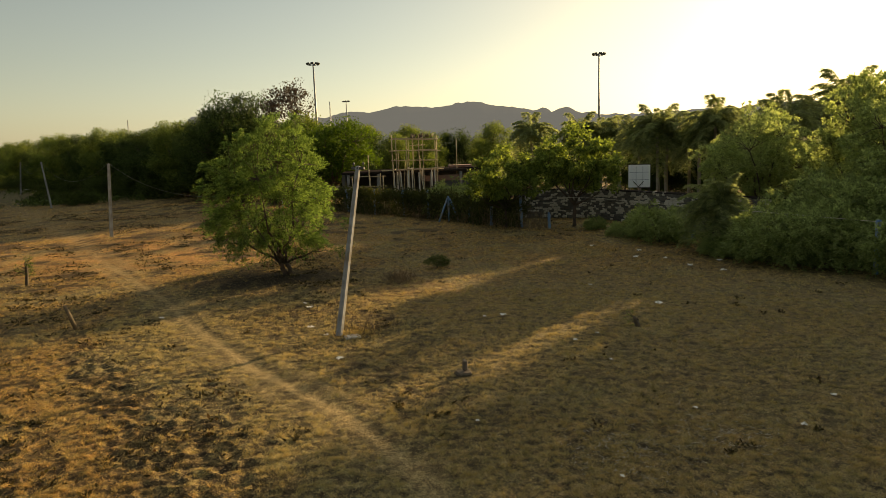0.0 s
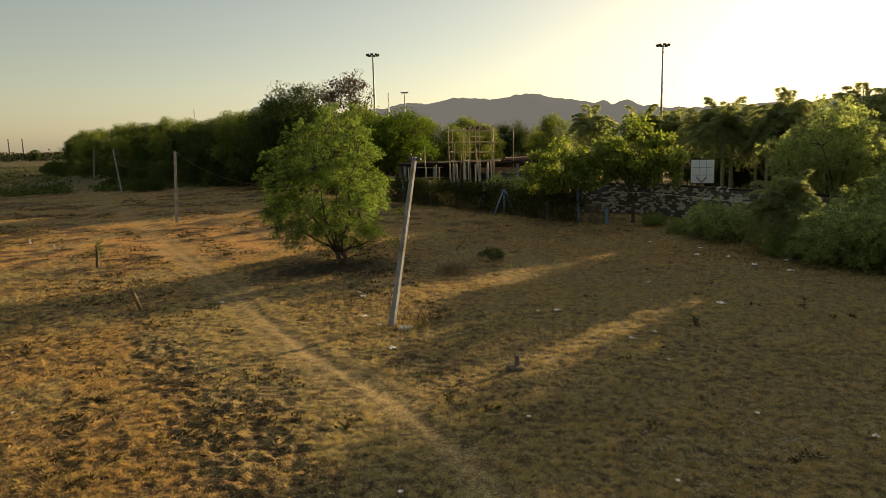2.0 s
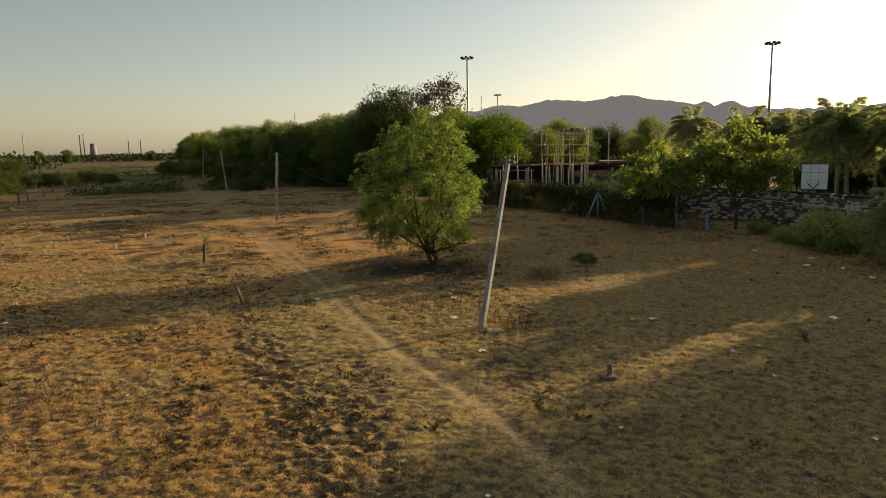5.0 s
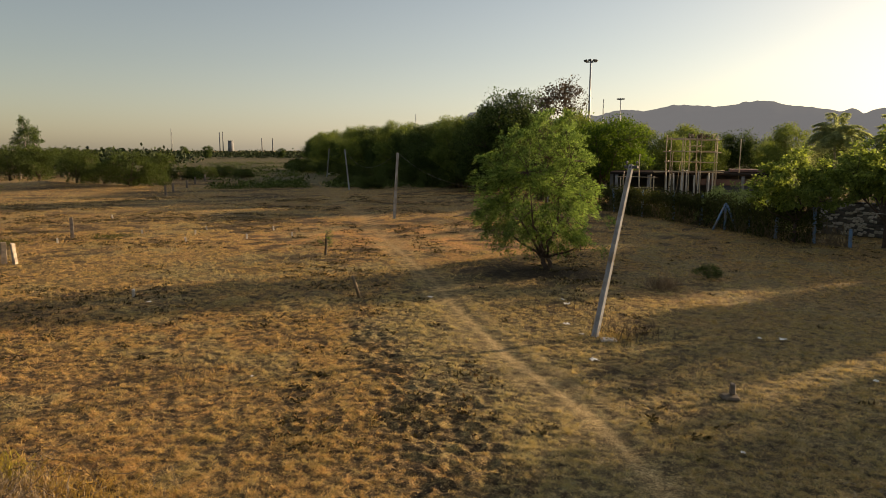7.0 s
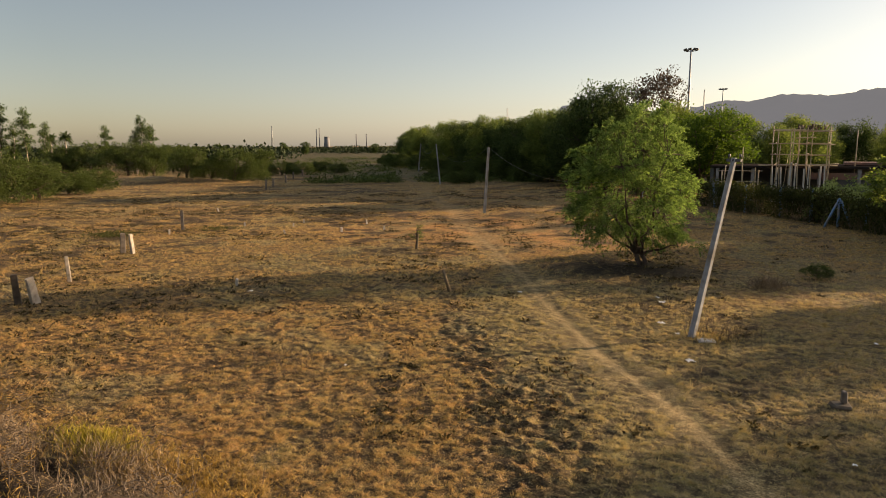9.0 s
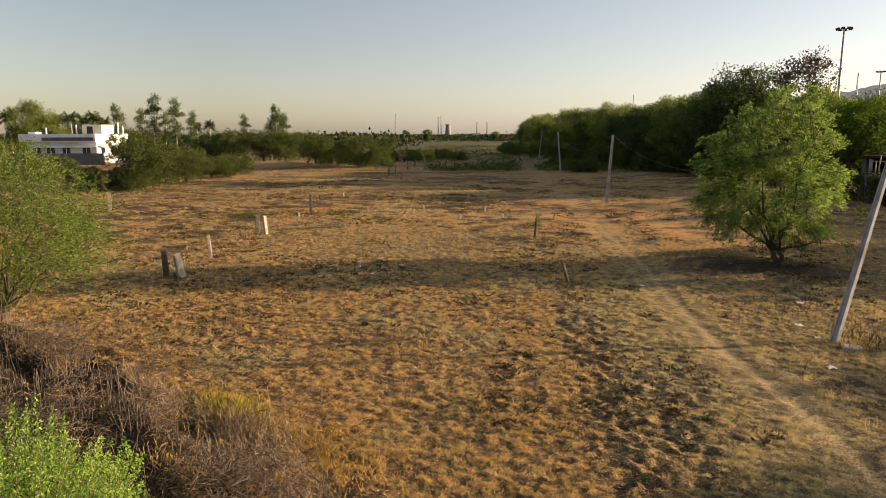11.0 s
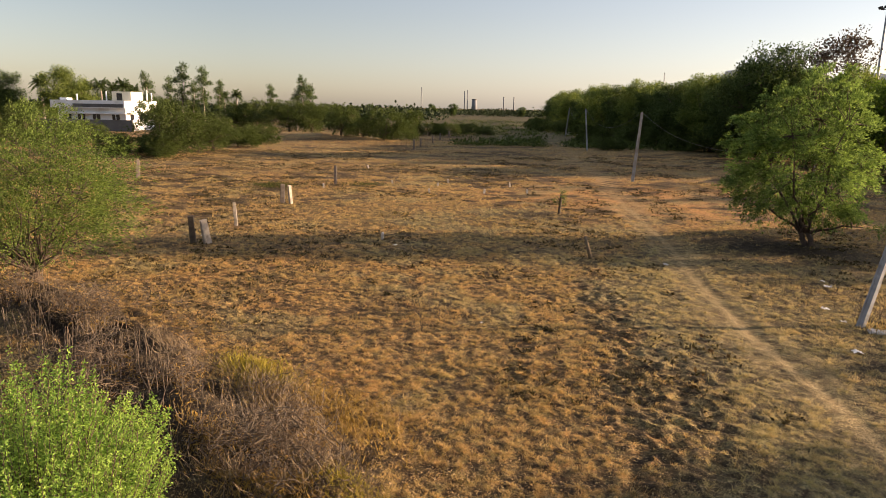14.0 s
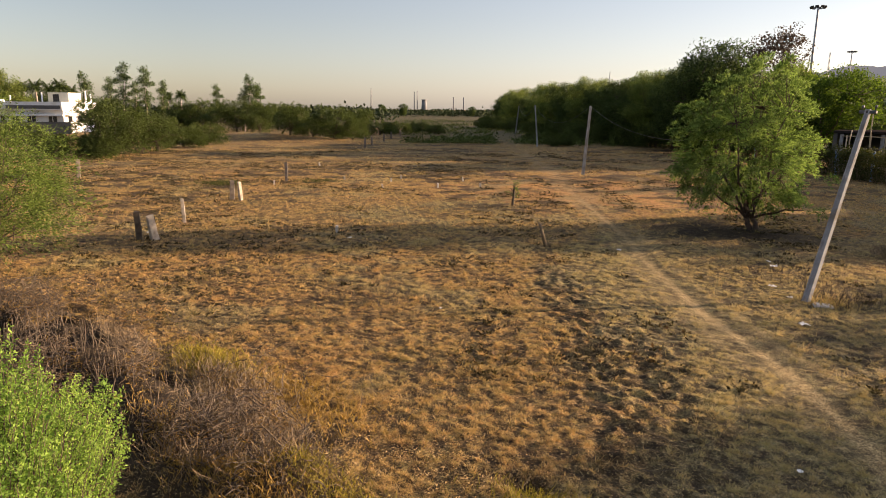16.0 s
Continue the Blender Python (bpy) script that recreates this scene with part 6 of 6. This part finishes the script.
def along_heap(rng, spread, high):
    """Places for twigs along the heap: piled on its lumps, few in the dark hollows between."""
    def place(n):
        pts = np.array(HEAP)
        s = rng.uniform(0, len(HEAP) - 1.001, 4 * n)
        i = s.astype(int)
        p = pts[i] * (1 - (s - i)[:, None]) + pts[i + 1] * (s - i)[:, None] + rng.normal(0, spread, (4 * n, 2))
        pile = 0.7 * vnoise(p[:, 0] / 1.5 + 50, p[:, 1] / 0.9 + 50, 92) + 0.3 * vnoise(p[:, 0] / 0.5 + 9, p[:, 1] / 0.4 + 9, 93)
        p = p[pile > 0.51 + 0.03 * rng.normal(0, 1, 4 * n)][:n]
        pile = 0.7 * vnoise(p[:, 0] / 1.5 + 50, p[:, 1] / 0.9 + 50, 92) + 0.3 * vnoise(p[:, 0] / 0.5 + 9, p[:, 1] / 0.4 + 9, 93)
        z = ground_z(p[:, 0], p[:, 1], False) + rng.uniform(0, 1, len(p)) ** 1.4 * high * 2.4 * np.clip(pile - 0.34, 0.03, 1)
        return np.column_stack([p, z])
    return place


r1 = R(95)
tangle("brush_heap", "tangled heap of dead grey-brown thorn brush", 3400, r1, along_heap(r1, 1.0, 0.95), 0.12, 0.42, 0.0075, 1.0, M_TWIG, 0.12)
tangle("dry_straw", "bleached dry stalks lying over the brush heap", 600, r1, along_heap(r1, 1.0, 1.05), 0.12, 0.4, 0.006, 1.3, M_STALK, 0.1)


def uprights_of(name, label, n, rng, cx, cy, sx, sy, lo, hi, r, mat_, lean=0.15):
    x, y = rng.normal(cx, sx, n), rng.normal(cy, sy, n)
    base = np.column_stack([x, y, ground_z(x, y) - 0.03])
    tip = base + np.column_stack([rng.normal(0, lean, (n, 2)), np.ones(n)]) * rng.uniform(lo, hi, n)[:, None]
    s = np.linspace(0, 1, 4)[None, :, None]
    lines = base[:, None] * (1 - s) + tip[:, None] * s + rng.normal(0, 0.008, (n, 4, 3))
    v, f = tube_arrays(lines, r * np.repeat(np.linspace(1, 0.5, 4)[None], n, 0), 3)
    tagged(new(name, mesh_of(name, v, f[0], mat_)), label, "weeds", kind="stuff")


uprights_of("dry_stalks", "upright dry pale stalks standing in the brush heap", 260, r1, -13.2, 4.7, 2.3, 0.5, 0.25, 0.62, 0.011, M_DRYROD)
uprights_of("dry_stalks", "upright grey dry stalks under the bush", 90, r1, -18.4, 5.2, 1.3, 0.5, 0.2, 0.6, 0.010, M_TWIG)
uprights_of("dry_stalks", "thin dry reddish weeds standing in the field", 160, r1, -11.2, 12.0, 0.7, 0.5, 0.1, 0.32, 0.006, M_TWIG, 0.35)
uprights_of("dry_stalks", "thin dry weeds beside the leaning pole", 130, r1, -1.9, 18.9, 0.45, 0.4, 0.15, 0.5, 0.007, M_TWIG, 0.3)
uprights_of("dry_stalks", "thin dry weeds near the dark patch", 220, r1, -3.9, 21.0, 1.1, 0.8, 0.1, 0.35, 0.007, M_TWIG, 0.35)


def weed_tuft(name, label, cx, cy, sx, sy, n, h, mat_, seed, w=0.016):
    rng = R(seed)
    x, y = rng.normal(cx, sx, n), rng.normal(cy, sy, n)
    base = np.column_stack([x, y, ground_z(x, y) - 0.02])
    hh = h * rng.uniform(0.4, 1.2, n)
    z0 = rng.uniform(0, 0.6, n) * hh
    base[:, 2] += z0
    way = np.column_stack([rng.normal(0, 0.7, (n, 2)), np.ones(n)])
    lv, lf = leaf_arrays(base, way, hh - z0 * 0.6, w, rng)
    tagged(new(name, mesh_of(name, lv, lf, mat_)), label, "weeds", kind="stuff")


weed_tuft("weed_tuft", "yellow-green weeds at the edge of the brush heap", -10.6, 6.65, 0.5, 0.22, 2000, 0.22, M_WEED_YELLOW, 101)
weed_tuft("weed_tuft", "golden dry grass at the foot of the brush heap", -7.4, 4.35, 0.9, 0.22, 3000, 0.17, M_STRAW, 109, 0.010)
weed_tuft("weed_tuft", "yellow-green weeds at the foot of the brush heap", -5.8, 5.0, 0.6, 0.2, 1400, 0.16, M_WEED_YELLOW, 110, 0.009)
weed_tuft("weed_tuft", "yellow-green weeds below the roof edge", -3.0, 6.3, 0.5, 0.2, 2200, 0.24, M_WEED_YELLOW, 102, 0.010)
for cx, cy, sx, sy, n, h in ((-8.6, 5.6, 0.5, 0.25, 900, 0.45), (-7.5, 4.3, 0.5, 0.25, 900, 0.4), (-7.0, 5.2, 0.45, 0.25, 800, 0.4), (-9.6, 6.3, 0.6, 0.25, 1000, 0.4), (-12.3, 5.9, 0.6, 0.2, 700, 0.4)):
    weed_tuft("weed_tuft", "tall dry brown stalks growing through the brush heap", cx, cy, sx, sy, n, h, M_STALK, int(-cx * 10), 0.009)
weed_tuft("weed_tuft", "golden dry weeds around the brush heap", -8.6, 6.4, 1.1, 0.4, 2600, 0.22, M_STRAW, 104, 0.012)
weed_tuft("weed_tuft", "low green weed patch in the field", -36.2, 24.6, 0.8, 0.8, 900, 0.24, M_CREEPER, 105, 0.035)
weed_tuft("weed_tuft", "low green weed patch in the field", -33.0, 29.6, 0.7, 0.7, 400, 0.2, M_CREEPER, 106, 0.035)
weed_tuft("weed_tuft", "green weeds at the foot of the leaning pole", -2.1, 18.4, 0.25, 0.2, 260, 0.22, M_WEED, 107, 0.015)
weed_tuft("weed_tuft", "dry pale tuft in the field", -1.2, 26.0, 0.35, 0.35, 600, 0.45, M_STALK, 108, 0.02)


def sticks(cx, cy, spread):
    def place(n):
        x, y = r1.normal(cx, spread, n), r1.normal(cy, spread, n)
        return np.column_stack([x, y, ground_z(x, y) + 0.03])
    return place


tangle("dry_sticks", "pale broken sticks scattered on the dark soil", 150, r1, sticks(3.3, 10.5, 0.55), 0.05, 0.18, 0.0035, 0.4, M_PROP, 0.08)
tangle("dry_sticks", "pale dead stems lying in the shaded grass", 120, r1, sticks(5.2, 11.0, 0.5), 0.06, 0.2, 0.0035, 0.7, M_PROP, 0.1)


def heap_litter(name, label, n, mat_, seed, spread, high, length, width):
    rng = R(seed)
    base = along_heap(rng, spread, high)(n)
    n = len(base)
    way = np.column_stack([rng.normal(0, 1, (n, 2)), rng.uniform(-0.1, 1.3, n)])
    lv, lf = leaf_arrays(base, way, length * rng.uniform(0.4, 1.3, n), width * rng.uniform(0.6, 1.3, n), rng)
    tagged(new(name, mesh_of(name, lv, lf, mat_)), label, "dry leaves", kind="stuff")


M_DEADLEAF = leaf_material("dead_brown_leaves", (0.05, 0.028, 0.014), (0.20, 0.12, 0.05), 0.25)
heap_litter("dead_leaves", "dead brown grass and leaves caught in the brush heap", 1500, M_DEADLEAF, 111, 0.95, 0.5, 0.12, 0.016)
heap_litter("dead_leaves", "golden dry grass growing through the brush heap", 3400, M_STRAW, 112, 1.4, 0.12, 0.2, 0.010)

slab = thing("flat_stone", pose(-2.2, 18.25, gz(-2.2, 18.25), 4, 3, 25), "flat pale stone lying at the foot of the leaning pole", "stone")
bm = bmesh.new()
box(bm, -0.2, 0.2, -0.12, 0.12, -0.03, 0.07, 0.025, 0.02, pr)
part("block", bm, M_CHALK, slab)


def leaf_litter():
    rng = R(121)
    n = 3600
    x, y = rng.normal(-4.3, 1.5, n), rng.normal(6.2, 0.65, n)
    base = np.column_stack([x, y, ground_z(x, y) + rng.uniform(0.01, 0.05, n)])
    way = np.column_stack([rng.normal(0, 1, (n, 2)), rng.normal(0, 0.25, n)])
    lv, lf = leaf_arrays(base, way, rng.uniform(0.025, 0.065, n), rng.uniform(0.01, 0.022, n), rng)
    litter = leaf_material("bleached_leaf_litter", (0.14, 0.085, 0.035), (0.38, 0.27, 0.13), 0.1)
    tagged(new("leaf_litter", mesh_of("leaf_litter", lv, lf, litter)), "bleached dry leaves scattered on the grass", "dry leaves", kind="stuff")


leaf_litter()


def dark_clumps():
    """Low dark weeds and dung scattered over the field, in loose drifts."""
    rng = R(131)
    n = 15000
    d = np.sqrt(rng.uniform(11 ** 2, 80 ** 2, n))
    a = np.radians(rng.uniform(-36, 78, n))
    x, y = -d * np.sin(a), d * np.cos(a)
    drift = 0.6 * vnoise(x / 5 + 9, y / 4 + 9, 132) + 0.4 * vnoise(x / 1.4, y / 1.2, 133)
    keep = (line_far(x, y, TRACK) > 0.9) & (drift > 0.5) & (line_far(x, y, HEAP) > 1.6) & ((x + 0.35 * y < 6) | (rng.rand(n) < 0.12))
    x, y, d = x[keep], y[keep], d[keep]
    per = 16
    wide = rng.lognormal(-2.35, 0.55, len(x)) * (1 + d / 60)
    bx = np.repeat(x, per) + rng.normal(0, 1, len(x) * per) * np.repeat(wide, per)
    by = np.repeat(y, per) + rng.normal(0, 0.7, len(x) * per) * np.repeat(wide, per)
    base = np.column_stack([bx, by, ground_z(bx, by) - 0.01])
    way = np.column_stack([rng.normal(0, 0.9, (len(bx), 2)), rng.uniform(0.2, 1, len(bx))])
    lv, lf = leaf_arrays(base, way, rng.uniform(0.06, 0.16, len(bx)), rng.uniform(0.03, 0.07, len(bx)), rng)
    weeds = leaf_material("dry_dark_weeds", (0.018, 0.015, 0.008), (0.075, 0.06, 0.024), 0.15, dry=(0.12, 0.06, 0.03))
    tagged(new("low_weeds", mesh_of("low_weeds", lv, lf, weeds)), "low dark dry weeds scattered over the field", "weeds", kind="stuff")


dark_clumps()
